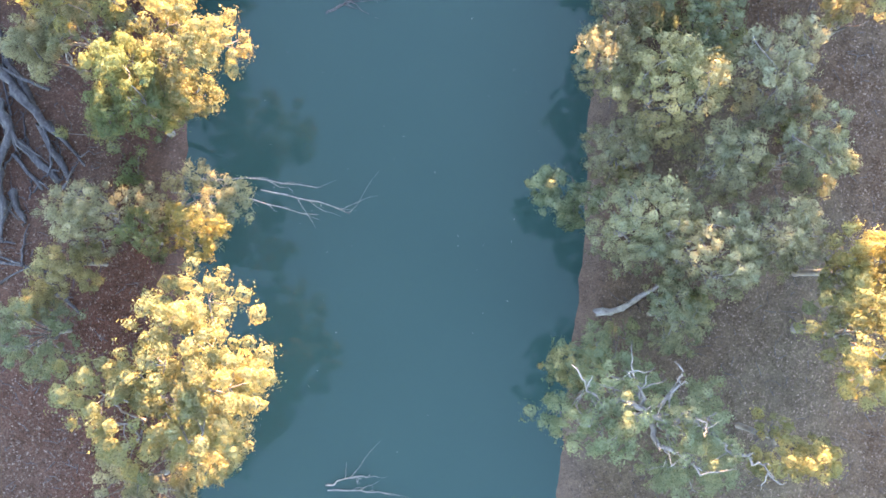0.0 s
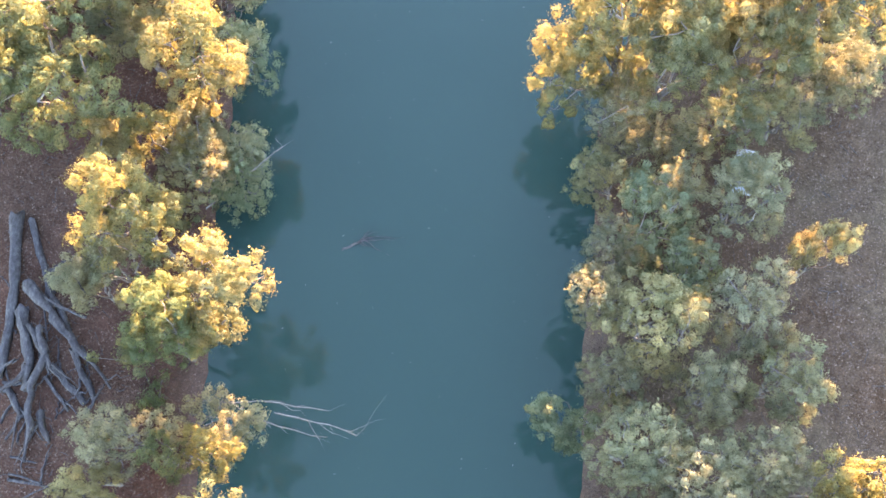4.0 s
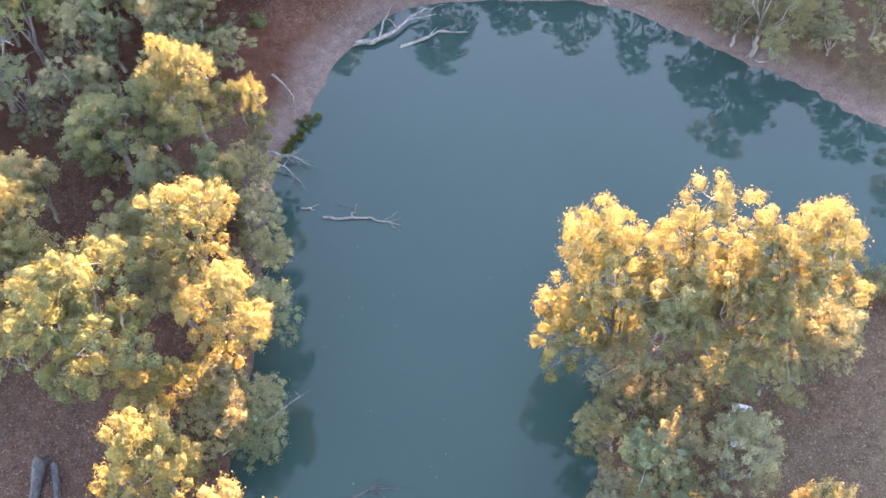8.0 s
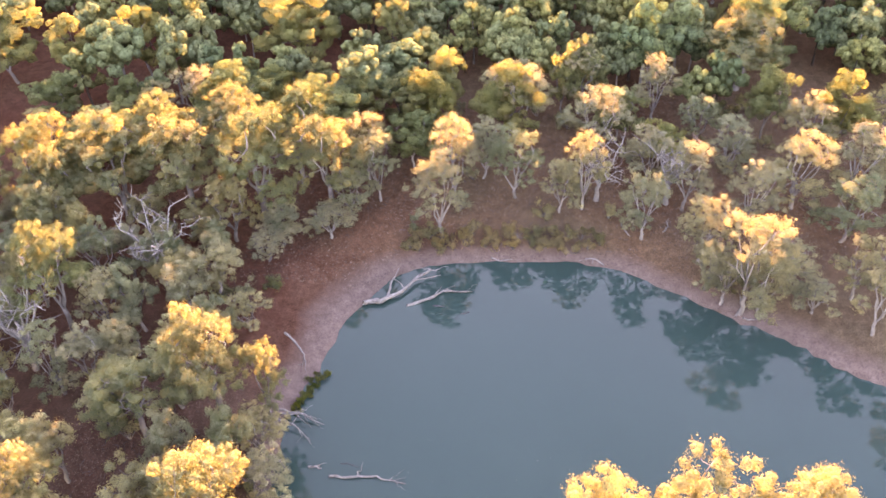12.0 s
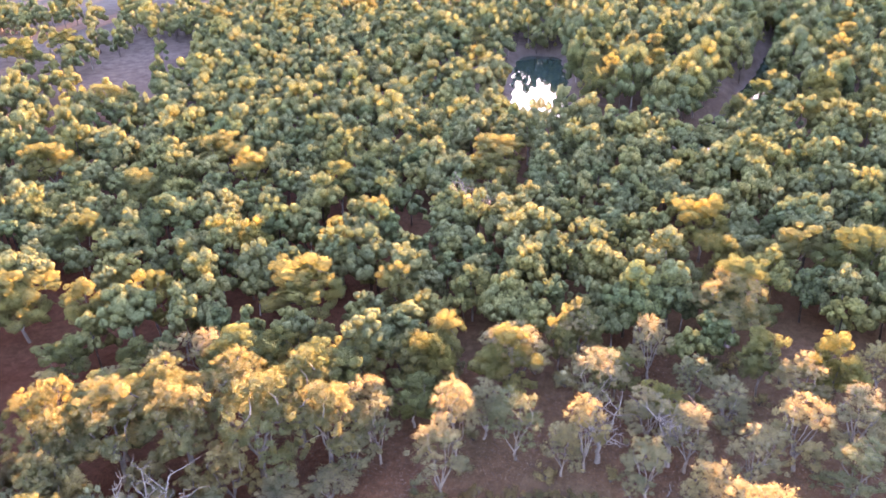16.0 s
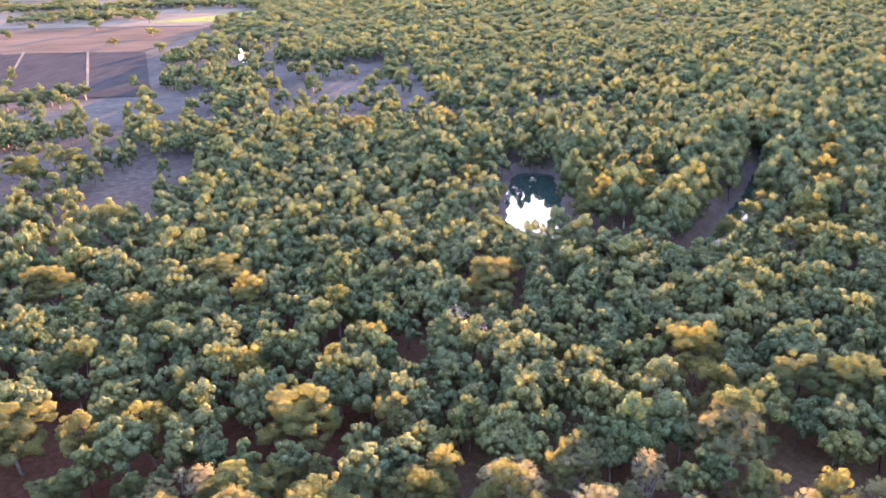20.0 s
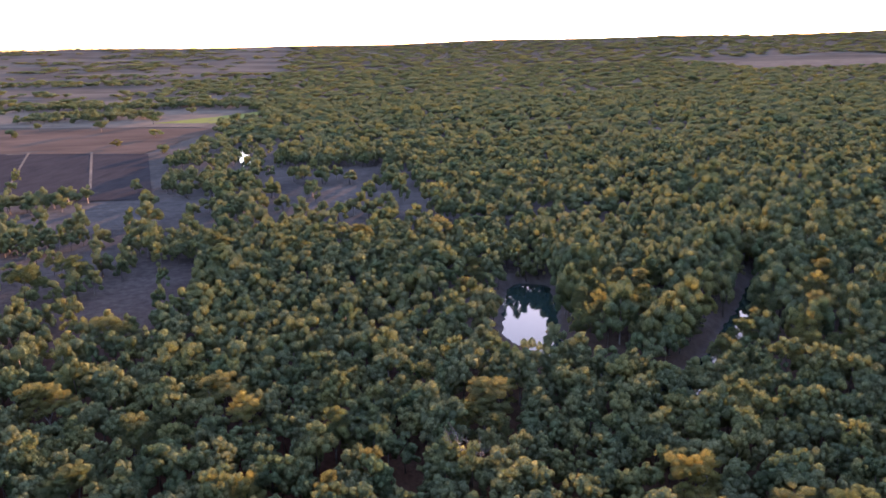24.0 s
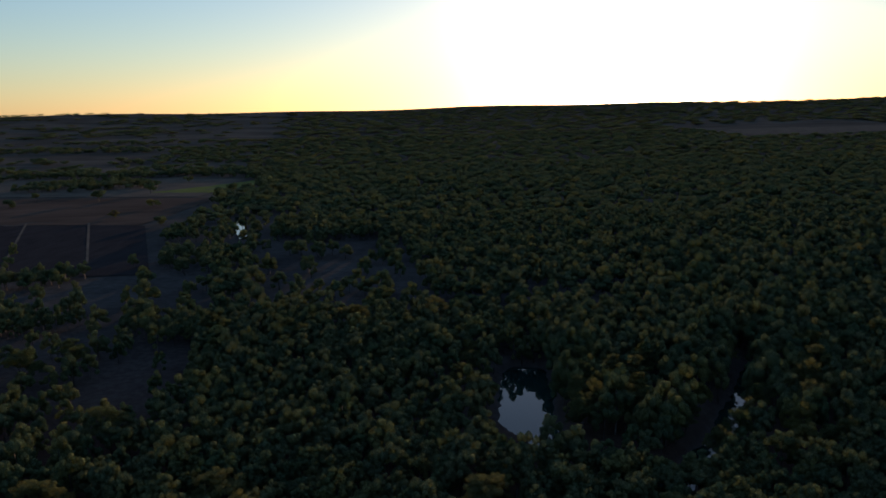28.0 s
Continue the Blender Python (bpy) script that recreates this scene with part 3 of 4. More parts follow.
BEND_LEFT = [(-48.7, 74.0, 20.6, 4.7), (-55.5, 94.2, 18.6, 4.8), (-48.1, 96.5, 20.3, 6.5), (-39.0, 97.3, 20.4, 5.9), (-28.6, 97.0, 21.0, 6.8), (-18.9, 98.0, 19.2, 5.6),
             (-27.9, 61.4, 20.6, 4.9), (-21.8, 61.7, 16.0, 2.5), (-35.6, 58.3, 15.3, 4.4), (-43.2, 65.8, 12.6, 3.5), (-43.6, 73.8, 14.0, 4.0), (-46.3, 81.8, 14.8, 3.8),
             (-31.9, 91.8, 13.6, 4.6), (-26.5, 87.3, 8.5, 3.2), (-16.4, 96.4, 12.1, 4.0), (-27.0, 74.7, 9.3, 3.0), (-18.5, 92.0, 8.4, 4.0), (-47.0, 64.8, 14.4, 3.2),
             (-41.7, 46.4, 17.5, 3.4), (-23.0, 57.6, 8.7, 3.5), (-33.0, 68.5, 11.5, 3.3), (-53.0, 58.0, 15.0, 4.0)]
BEND_FAR = [(-12.2, 99.8, 15.2, 3.4), (-3.0, 93.2, 15.9, 4.4), (-1.4, 98.9, 18.4, 3.7), (7.6, 100.3, 17.0, 4.5), (16.8, 97.0, 18.3, 3.7), (24.4, 91.2, 15.6, 4.0), (34.7, 77.9, 19.4, 5.4), (33.2, 80.4, 11.5, 3.6), (37.4, 78.4, 11.0, 3.3), (31.4, 82.6, 10.5, 3.2), (41.0, 81.0, 12.0, 3.6),
            (31.3, 86.4, 15.5, 3.8), (38.5, 91.8, 16.5, 3.9), (46.2, 96.5, 17.5, 5.1), (50.8, 89.3, 16.0, 4.6), (43.6, 77.4, 8.9, 3.1), (48.6, 78.6, 15.1, 3.3), (13.5, 96.6, 14.1, 3.4),
            (31.0, 97.0, 16.6, 4.1), (46.2, 128.6, 19.8, 6.9), (30.2, 118.4, 17.7, 4.1), (55.2, 99.2, 16.4, 5.0), (49.5, 73.2, 15.5, 3.8), (56.0, 69.5, 20.5, 5.0), (8.0, 116.1, 18.1, 6.1), (19.1, 122.5, 17.0, 4.5), (51.0, 107.9, 16.3, 4.9)]
rng = np.random.default_rng(7)
for rows, label, group in ((LEFT_NEAR, "river gum with a pale trunk leaning over the bank", "gums along the steep bank"),
                           (LEFT_FAR, "river gum with drooping grey-green leaves by the water", "gums along the steep bank"),
                           (RIGHT_BANK, "grey-green river gum on the leaf-littered bank", "gums on the low bank"),
                           (POINT, "broad river gum with golden crown at the river bend", "gums on the point"),
                           (BEND_LEFT, "tall gum with pale limbs behind the beach", "gums behind the beach"),
                           (BEND_FAR, "open-crowned gum above the far shore", "gums above the far shore")):
    for x, y, top, radius in rows:
        radius *= 1.1 if radius > 2.6 else 1.0
        top -= 2.0 if rows is BEND_FAR and x > 5 else 0.0
        kind = "large" if radius > 4.9 else "middle" if radius > 3.0 else "small"
        if rows is RIGHT_BANK and 3.0 < radius < 5.2 and top < 17.5 or rows is BEND_FAR and 3.0 < radius < 7.2:
            kind = "open"
        if rows is RIGHT_BANK and radius <= 3.0 and top < 17:
            kind = "low"
        if rows is POINT and top > 21:
            kind = "airy"
        if (rows is LEFT_NEAR or rows is LEFT_FAR or rows is BEND_LEFT) and top < 15 or rows is POINT and top < 13:
            kind = "open" if radius > 3.0 else "low"
        tall_label = ("tall sunlit " + label) if top > 17 else label
        plant(kind, x, y, top, radius, rng, tall_label, group)


# lower gums that fill the slope between the tall ones
for gx_ in np.arange(-62, -22, 4.6):
    for gy_ in np.arange(30, 97, 4.6):
        x, y = gx_ + rng.uniform(-1.8, 1.8), gy_ + rng.uniform(-1.8, 1.8)
        d = float(from_water(x, y))
        beach = math.hypot((x + 20) / 9, (y - 79) / 10) < 1.0
        near = min(math.hypot(x - px, y - py) - 0.45 * pr for px, py, pr in PLANTED)
        if d < 1.5 or beach or near < 1.6 or (x < -31 and y < 34) or rng.random() < 0.18:
            continue
        plant("low", x, y, 3 + rng.uniform(6.5, 12.0), rng.uniform(2.5, 3.6), rng, "low shaded gum filling the slope between taller trees", "young gums on the slope")
plant("distant", -331.0, 881.0, 11.5, 6.0, rng, "lone round tree at the edge of fields", "woodland trees")

# taller trees that stand above the woodland
WOOD_TALL = [(-79.4, 135.8, 17.3, 7.6), (-66.1, 133.1, 16.6, 5.0), (-55.5, 137.5, 17.0, 5.6), (-28.0, 139.2, 17.3, 8.0), (-41.4, 159.3, 15.6, 3.7), (-27.3, 188.0, 16.8, 5.3), (-25.4, 160.4, 15.8, 4.0),
             (-79.1, 163.9, 17.3, 7.1), (-52.6, 149.5, 15.7, 3.8), (-17.5, 171.2, 15.4, 3.4), (-2.3, 120.8, 15.9, 4.1), (7.3, 113.8, 16.7, 5.2), (19.3, 124.9, 16.0, 4.2), (49.6, 160.9, 17.3, 6.3),
             (48.9, 132.9, 17.3, 7.4), (62.9, 147.3, 17.3, 6.9), (74.8, 145.4, 17.3, 7.4), (49.5, 146.9, 16.4, 4.8), (73.9, 167.7, 15.3, 3.3)]
WOOD_TALL_2 = [(-73.9, 188.1, 17.3, 6.0), (-104.2, 209.3, 17.3, 8.0), (-58.9, 209.6, 17.3, 8.0), (-156.4, 349.9, 17.3, 8.0), (-50.5, 197.1, 16.9, 5.5), (-107.9, 265.1, 17.3, 8.0), (-105.3, 386.8, 17.3, 8.0),
               (-41.1, 402.1, 17.3, 8.0), (-68.1, 375.1, 17.3, 8.0), (-2.1, 409.3, 17.3, 8.0), (9.1, 203.9, 17.3, 8.0), (-167.0, 332.2, 17.3, 8.0), (16.1, 121.6, 15.2, 3.2), (56.1, 110.1, 16.3, 4.7),
               (46.4, 113.6, 15.7, 3.9), (-11.5, 138.2, 15.9, 4.1), (-34.9, 114.2, 17.3, 6.6), (-22.0, 110.6, 17.3, 6.9), (-50.1, 102.1, 17.3, 6.9), (45.0, 268.0, 17.0, 5.2), (47.0, 281.0, 18.0, 5.6), (50.0, 297.0, 18.5, 6.0),
               (52.0, 315.0, 18.0, 6.0), (57.0, 288.0, 18.0, 6.0), (10.5, 190.0, 14.0, 4.6), (13.5, 212.0, 14.5, 5.0), (4.0, 197.0, 14.0, 4.6), (81.0, 240.0, 15.0, 4.8), (91.0, 251.0, 15.5, 5.0), (98.0, 262.0, 15.0, 5.0), (106.0, 277.0, 16.0, 5.2)]
WOOD_TALL_3 = [(20, 356, 12, 5), (34, 368, 11.5, 5.5), (48, 366, 12, 5.5), (11, 331, 13.5, 5), (7, 312, 13.5, 5), (12, 346, 13.5, 5), (44, 262, 16, 5), (51, 273, 18, 5.5), (61, 272, 17, 5.5), (66, 283, 18, 6),
               (70, 301, 18, 6), (62, 306, 18, 6), (76, 316, 18, 6), (110, 250, 18, 6), (121, 268, 19, 6.5), (128, 288, 19, 6.5), (138, 305, 19, 7), (104, 236, 17, 6), (146, 330, 19, 7), (118, 240, 17, 6), (79, 267, 14, 4.5), (87, 281, 15, 5), (98, 304, 16, 5), (112, 327, 16, 5)]
for x, y, top, radius in WOOD_TALL + WOOD_TALL_2 + WOOD_TALL_3:
    plant("distant", x, y, top, radius, rng, "tall gum with golden top standing above the woodland", "tall woodland trees")
for x, y, top, radius in ((-60.0, 101.0, 19.0, 5.6), (-44.0, 104.0, 19.5, 6.0), (-34.5, 104.5, 20.0, 6.0), (-24.0, 104.5, 19.5, 5.8), (-66.0, 91.0, 18.0, 5.2), (-53.5, 86.0, 17.0, 4.6)):
    plant("large", x, y, top, radius, rng, "tall sunlit gum with pale limbs behind the beach", "gums behind the beach")

# ---- woodland behind ----
BELTS = [(-620, -415, 1205, 1320), (-680, -285, 1410, 1650), (-640, -255, 1740, 2350), (-1350, -650, 2150, 2330), (-1000, -560, 1560, 1640), (-1150, -800, 1800, 1880), (-900, -700, 1330, 1400)]


def open_land(x, y):
    """How thickly trees stand at a place: 0 to 1."""
    if -210 < x < -140 and 640 < y < 890:
        return 0.3
    if any(x0 + 30 * math.sin(y / 60) < x < x1 + 40 * math.sin(y / 45) and y0 + 18 * math.sin(x / 37) < y < y1 + 22 * math.sin(x / 29) for x0, x1, y0, y1 in BELTS):
        return 0.85
    wave = noise.noise((x * 0.012, y * 0.012, 3.1))
    if 14 < x < 32 and 240 < y < 272:
        return 0.0
    if 52 < x < 112 and 210 < y < 300 and river_gap(x, y) < 5.2:
        return 0.0
    edge = -195 - 0.14 * (y - 560) + 55 * noise.noise((x * 0.009, y * 0.009, 8.0))
    if y > 560 and x < edge:
        return 0.012 if y < 2500 else 0.75 if noise.noise((x * 0.002, y * 0.006, 5.0)) > 0.0 else 0.03
    if y > 1500 and x < -250:
        return 0.9
    if 800 < x < 1400 and 2200 < y < 2900:
        return 0.0
    rim = min(x + 125 + 0.17 * (y - 470), -0.17 * (y - 470) - x, y - 440, 690 - y) + 26 * noise.noise((x * 0.03, y * 0.03, 6.0))
    if rim > 0:
        return max(0.2, 0.6 - rim / 40) + 0.35 * (wave > 0.3)
    if x < -95 - 0.1 * (y - 250) and 235 < y < 560:
        return 0.1 + 0.55 * (wave > 0.18)
    if x > 4 and y < 126:
        return 0.5
    if x < -60 and y < 150:
        return 0.55
    return 0.95 if wave > -0.35 else 0.6


def scatter(y0, y1, step, seed, spread_x=0.57):
    r = np.random.default_rng(seed)
    out, y = [], y0
    while y < y1:
        half = spread_x * y + 40
        row = np.arange(-half, half, step)
        xs, ys = row + r.uniform(-0.45, 0.45, len(row)) * step, y + r.uniform(-0.45, 0.45, len(row)) * step
        dry = from_water(xs, ys) > 1.2 if y < 800 else np.ones(len(row), bool)
        out += [(float(px), float(py)) for px, py, ok, u in zip(xs, ys, dry, r.random(len(row))) if ok and u < open_land(px, py)]
        y += step
    return out, r


spots, r = scatter(40, 420, 6.3, 51)
used = np.array(PLANTED)
singles, mass = [], []
for x, y in spots:
    if np.any(np.hypot(used[:, 0] - x, used[:, 1] - y) < used[:, 2] * 0.8 + 2.2):
        continue
    if y < 96 and -48 < x < 64 or (y < 60 and x > 0):
        continue
    (singles if y < 172 and abs(x) < 95 and len(singles) < 68 else mass).append((x, y))
for x, y in singles:
    big = r.random() < 0.2
    top = 3 + (r.uniform(11.5, 14.0) if big else r.uniform(8.5, 10.5))
    plant("open" if y < 122 and r.random() < 0.5 else "distant", x, y, top, r.uniform(4.2, 5.8) if big else r.uniform(3.4, 5.0), r, "dense grey-green gum tree in the woodland", "woodland trees")


def stamp(seed, boughs, bough, per, tuft, count, leaf, core=0.5):
    """One small tree as triangles, 14 m tall, with boughs of leaf tufts; without tufts the boughs themselves are leafy."""
    g = np.random.default_rng(seed)
    cl = crown_clumps(g, 14.0, 4.3, boughs, bough, 9.6, 0.9)
    radii = bough * g.uniform(0.75, 1.2, len(cl))
    tc, ts = tufts_on(g, cl, radii, per, tuft) if per else (cl, radii)
    lv, lf, facing = foliage(g, tc, ts, count, leaf, core, 0.36, 0.7, 1.32)
    tv, tf = tube([(0, 0, -0.5), (0.2, 0.2, 5), (0.1, 0.5, 10)], [0.22, 0.15, 0.08], 4)
    v, f = joined([(lv, lf), (tv, tf)])
    return v, f, np.r_[np.zeros(len(lf), int), np.ones(len(tf), int)], np.concatenate([facing, np.tile((0.0, -0.97, 0.25), (len(tv), 1))])


def woodland(name, spots, stamps, r, tall, wide, label, river=False):
    vs, fs, ss, sm, tones, n = [], [], [], [], [], 0
    at = np.array(spots)
    for (x, y), z in zip(spots, land(at[:, 0], at[:, 1])):
        v, f, s, facing = stamps[int(r.integers(len(stamps)))]
        a = r.uniform(0, 6.28)
        big = r.random() < 0.2
        k = r.uniform(*wide) / 4.3 * (1.2 if big else 0.95)
        h = r.uniform(*tall) * (1.28 if big else 1.0) / 14.0
        if river:
            lift = max(0.0, 1 - river_gap(x, y) / 70) if x > 40 and y > 250 else 0.0
            h, k = h * (1 + 0.45 * lift), k * (1 + 0.2 * lift)
        c, d = math.cos(a) * k, math.sin(a) * k
        vs.append(np.stack([v[:, 0] * c - v[:, 1] * d + x, v[:, 0] * d + v[:, 1] * c + y, v[:, 2] * h + z], 1))
        fs.append(f + n)
        ss.append(s)
        sm.append(np.stack([facing[:, 0] * math.cos(a) - facing[:, 1] * math.sin(a), facing[:, 0] * math.sin(a) + facing[:, 1] * math.cos(a), facing[:, 2]], 1))
        tones.append(np.full(len(v), r.random(), np.float32))
        n += len(v)
    me = soup(name, np.concatenate(vs), np.concatenate(fs), [LEAF_WOOD, BARK], np.concatenate(ss), True, np.concatenate(sm))
    me.attributes.new("tone", "FLOAT", "POINT").data.foreach_set("value", np.concatenate(tones))
    return tagged(new(name, me), label, "woodland", kind="stuff")


woodland("woodland", [p for p in mass if p[1] < 235], [stamp(60 + i, 10, 1.4, 5, 0.86, 3, 0.4, 0.95) for i in range(8)], r, (9.8, 12.2), (3.4, 4.9), "dense gum woodland with golden treetops", True)
woodland("woodland_beyond", [p for p in mass if p[1] >= 235], [stamp(70 + i, 15, 1.3, 0, 0, 2, 0.55, 0.98) for i in range(8)], r, (10.0, 12.4), (3.5, 5.0), "dense gum woodland around a river pool", True)
spots, r = scatter(425, 800, 10.5, 52)
woodland("woodland_far", spots, [stamp(80 + i, 11, 1.55, 0, 0, 0, 0.85, 1.0) for i in range(8)], r, (10.5, 13.0), (4.2, 6.4), "rounded gum crowns of the wide river woodland", True)
spots, r = scatter(800, 1500, 16.0, 55)
woodland("far_woodland", spots, [stamp(86 + i, 5, 2.2, 0, 0, 0, 1.6, 1.0) for i in range(6)], r, (10.5, 13.5), (6.0, 9.0), "distant gum woodland fading toward the sun")
spots, r = scatter(1500, 2600, 30.0, 53, 0.6)
woodland("horizon_woodland", spots, [stamp(90 + i, 3, 2.5, 0, 0, 0, 2.0, 1.0) for i in range(4)], r, (7, 11), (12, 17), "dark distant woodland toward the horizon")
spots, r = scatter(2600, 4700, 62.0, 54, 0.64)
woodland("skyline_woodland", spots, [stamp(95 + i, 3, 2.4, 0, 0, 0, 2.0, 1.0) for i in range(4)], r, (6, 8), (26, 36), "dark belts of trees along the skyline")


# ---- fallen timber ----
def dead_limb(name, points, r0, r1, label, category, group="", lift=None, stubs=3, seed=0, mat=None):
    """A weathered log or branch: a crooked body with broken side branches as its parts."""
    g = np.random.default_rng(seed)
    p2 = np.array(points, float)
    along = np.linspace(0, len(p2) - 1, 4 * (len(p2) - 1) + 1)
    if p2.shape[1] == 2:
        zs = land(p2[:, 0], p2[:, 1]) + (r0 * 0.75 if lift is None else lift)
        p2 = np.c_[p2, zs]
    pts = np.stack([np.interp(along, np.arange(len(p2)), p2[:, k]) for k in range(3)], 1)
    pts[1:-1] += g.normal(0, max(r0 * 0.2, 0.07), (len(pts) - 2, 3)) * (1, 1, 0.4)
    rad = np.linspace(r0, r1, len(pts)) * g.uniform(0.82, 1.12, len(pts))
    base = pts[0].copy()
    ob = new(name)
    ob.location = base
    v, f = tube(pts - base, rad, 9)
    v += g.normal(0, r0 * 0.13, v.shape)
    v[:9] += (pts[0] - pts[1]) / np.linalg.norm(pts[0] - pts[1]) * g.uniform(0, r0 * 1.3, (9, 1))
    part("stem", soup("stem", v, f, [mat or DEADWOOD], smooth=True), ob)
    for _ in range(stubs):
        i = int(g.integers(len(pts) // 3, len(pts)))
        way = pts[i] - pts[i - 1]
        way = way / (np.linalg.norm(way) + 1e-9) + g.normal(0, 0.65, 3) * (1, 1, 0.45)
        way[2] = abs(way[2]) * (0.6 if stubs < 6 else 0.2)
        length = r0 * g.uniform(4, 9) if stubs < 6 else g.uniform(0.7, 2.4)
        q = crooked(g, pts[i], pts[i] + way * length, 5, length * 0.05)
        part("branch", soup("branch", *tube(q - base, np.linspace(rad[i] * 0.6, rad[i] * 0.12, 5), 6), [mat or DEADWOOD], smooth=True), ob)
    return tagged(ob, label, category, group)


PILE = [([(-37.5, 26.7), (-36.8, 21.7), (-36.9, 17.3), (-37.1, 13.2)], 0.55, 0.3, 0), ([(-36.2, 26.4), (-34.2, 21.2), (-31.7, 16.7)], 0.34, 0.2, 0),
        ([(-35.3, 20.6), (-33.5, 18.5), (-31.5, 16.1), (-28.2, 12.9)], 0.52, 0.14, 0.35), ([(-35.8, 18.5), (-34.6, 14.6), (-34.7, 12.1)], 0.55, 0.32, 0.1),
        ([(-34.1, 16.9), (-33.3, 15.0), (-34.2, 11.6), (-33.8, 8.7)], 0.36, 0.28, 0.5), ([(-34.3, 19.8), (-32.3, 18.7), (-30.3, 17.9)], 0.17, 0.1, 0.8),
        ([(-31.3, 15.2), (-29.1, 11.3)], 0.26, 0.2, 0), ([(-32.7, 14.0), (-29.9, 11.0)], 0.3, 0.24, 0), ([(-34.1, 22.1), (-32.8, 23.0)], 0.24, 0.2, 0)]
PILE_2 = [([(-33.4, 10.3), (-32.4, 8.2)], 0.3, 0.2, 0), ([(-33.3, 13.2), (-31.1, 10.5)], 0.2, 0.14, 0.1), ([(-36.3, 12.3), (-34.8, 10.0)], 0.26, 0.2, 0),
          ([(-36.6, 12.8), (-34.9, 12.6)], 0.15, 0.1, 0.1), ([(-34.9, 17.3), (-33.0, 14.3)], 0.22, 0.14, 0.7), ([(-30.7, 15.6), (-27.9, 12.2)], 0.13, 0.07, 0),
          ([(-35.8, 8.4), (-34.3, 11.0)], 0.12, 0.06, 0.2), ([(-34.9, 8.2), (-34.4, 10.1)], 0.1, 0.05, 0.1), ([(-36.5, 9.7), (-35.6, 11.9)], 0.12, 0.07, 0),
          ([(-35.2, 5.3), (-30.3, 4.3)], 0.14, 0.08, 0), ([(-30.8, 3.9), (-28.0, 1.0)], 0.16, 0.09, 0), ([(-35.2, 5.7), (-32.5, 5.0)], 0.1, 0.06, 0.1),
          ([(-34.2, 3.6), (-31.7, 5.0)], 0.09, 0.05, 0.1), ([(-35.3, 7.0), (-33.1, 6.5)], 0.1, 0.05, 0)]
for n, (pts, r0, r1, up) in enumerate(PILE + PILE_2):
    dead_limb("fallen_log", pts, r0, r1, "bleached grey fallen log lying in a heap of timber" if r0 > 0.2 else "thin grey dead branch lying on bare red soil", "log",
              "heap of fallen timber", r0 * 0.75 + up, 2 if r0 > 0.2 else 1, 300 + n)
g = np.random.default_rng(310)
for n in range(26):
    x, y, a, long = g.uniform(-39, -28.5), g.uniform(2.5, 21), g.uniform(0.9, 2.6), g.uniform(1.2, 3.6)
    dead_limb("fallen_branch", [(x, y), (x + long * math.cos(a) * 0.5 + g.normal(0, 0.1), y + long * math.sin(a) * 0.5), (x + long * math.cos(a), y + long * math.sin(a))],
              g.uniform(0.06, 0.13), 0.03, "thin grey dead branch lying on bare red soil", "branch", "heap of fallen timber", g.uniform(0.05, 0.3), 2, 600 + n)
dead_limb("floating_log", [(-15.2, 55.2, 0.1), (-12.8, 55.0, 0.16), (-10.6, 55.1, 0.14), (-8.6, 54.6, 0.1), (-6.9, 54.2, 0.02)], 0.16, 0.04, "pale branched log floating on the still water", "log", stubs=7, seed=331, mat=BLEACHED)
dead_limb("floating_log", [(-17.7, 56.5, 0.05), (-17.0, 56.45, 0.1), (-16.3, 56.3, 0.04)], 0.11, 0.09, "short pale log floating beside a larger one", "log", stubs=1, seed=332, mat=BLEACHED)
dead_limb("floating_log", [(-14.2, 56.9, 0.0), (-12.9, 56.7, 0.03), (-12.2, 56.4, -0.02)], 0.06, 0.03, "mostly sunken thin branch at the water surface", "log", stubs=2, seed=337)
dead_limb("fallen_log", [(-13.4, 81.6, 0.45), (-11.0, 81.9, 0.5), (-8.6, 83.4, 0.55), (-6.4, 86.0, 0.7), (-4.7, 87.2, 1.0)], 0.36, 0.1, "pale fallen trunk lying from the beach into the water", "log", stubs=5, seed=333, mat=BLEACHED)
dead_limb("fallen_log", [(-7.6, 81.4, -0.05), (-5.4, 82.2, 0.2), (-3.0, 83.6, 0.3), (0.9, 83.7, 0.1)], 0.24, 0.05, "pale bare branch rising out of the shallows", "log", stubs=6, seed=334, mat=BLEACHED)
dead_limb("floating_log", [(-4.3, 81.2, 0.02), (-2.8, 81.0, 0.04)], 0.09, 0.06, "short dead stick floating in the shallows", "log", stubs=0, seed=335)
dead_limb("floating_log", [(-0.6, 79.7, 0.02), (0.5, 79.9, 0.04)], 0.09, 0.06, "short dead stick floating in the shallows", "log", stubs=0, seed=336)
dead_limb("floating_log", [(-10.2, 24.6, -0.1), (-9.4, 25.0, 0.02), (-8.4, 25.5, 0.07), (-7.2, 25.9, -0.06)], 0.12, 0.05, "dark snag barely showing above the water", "log", stubs=9, seed=338)
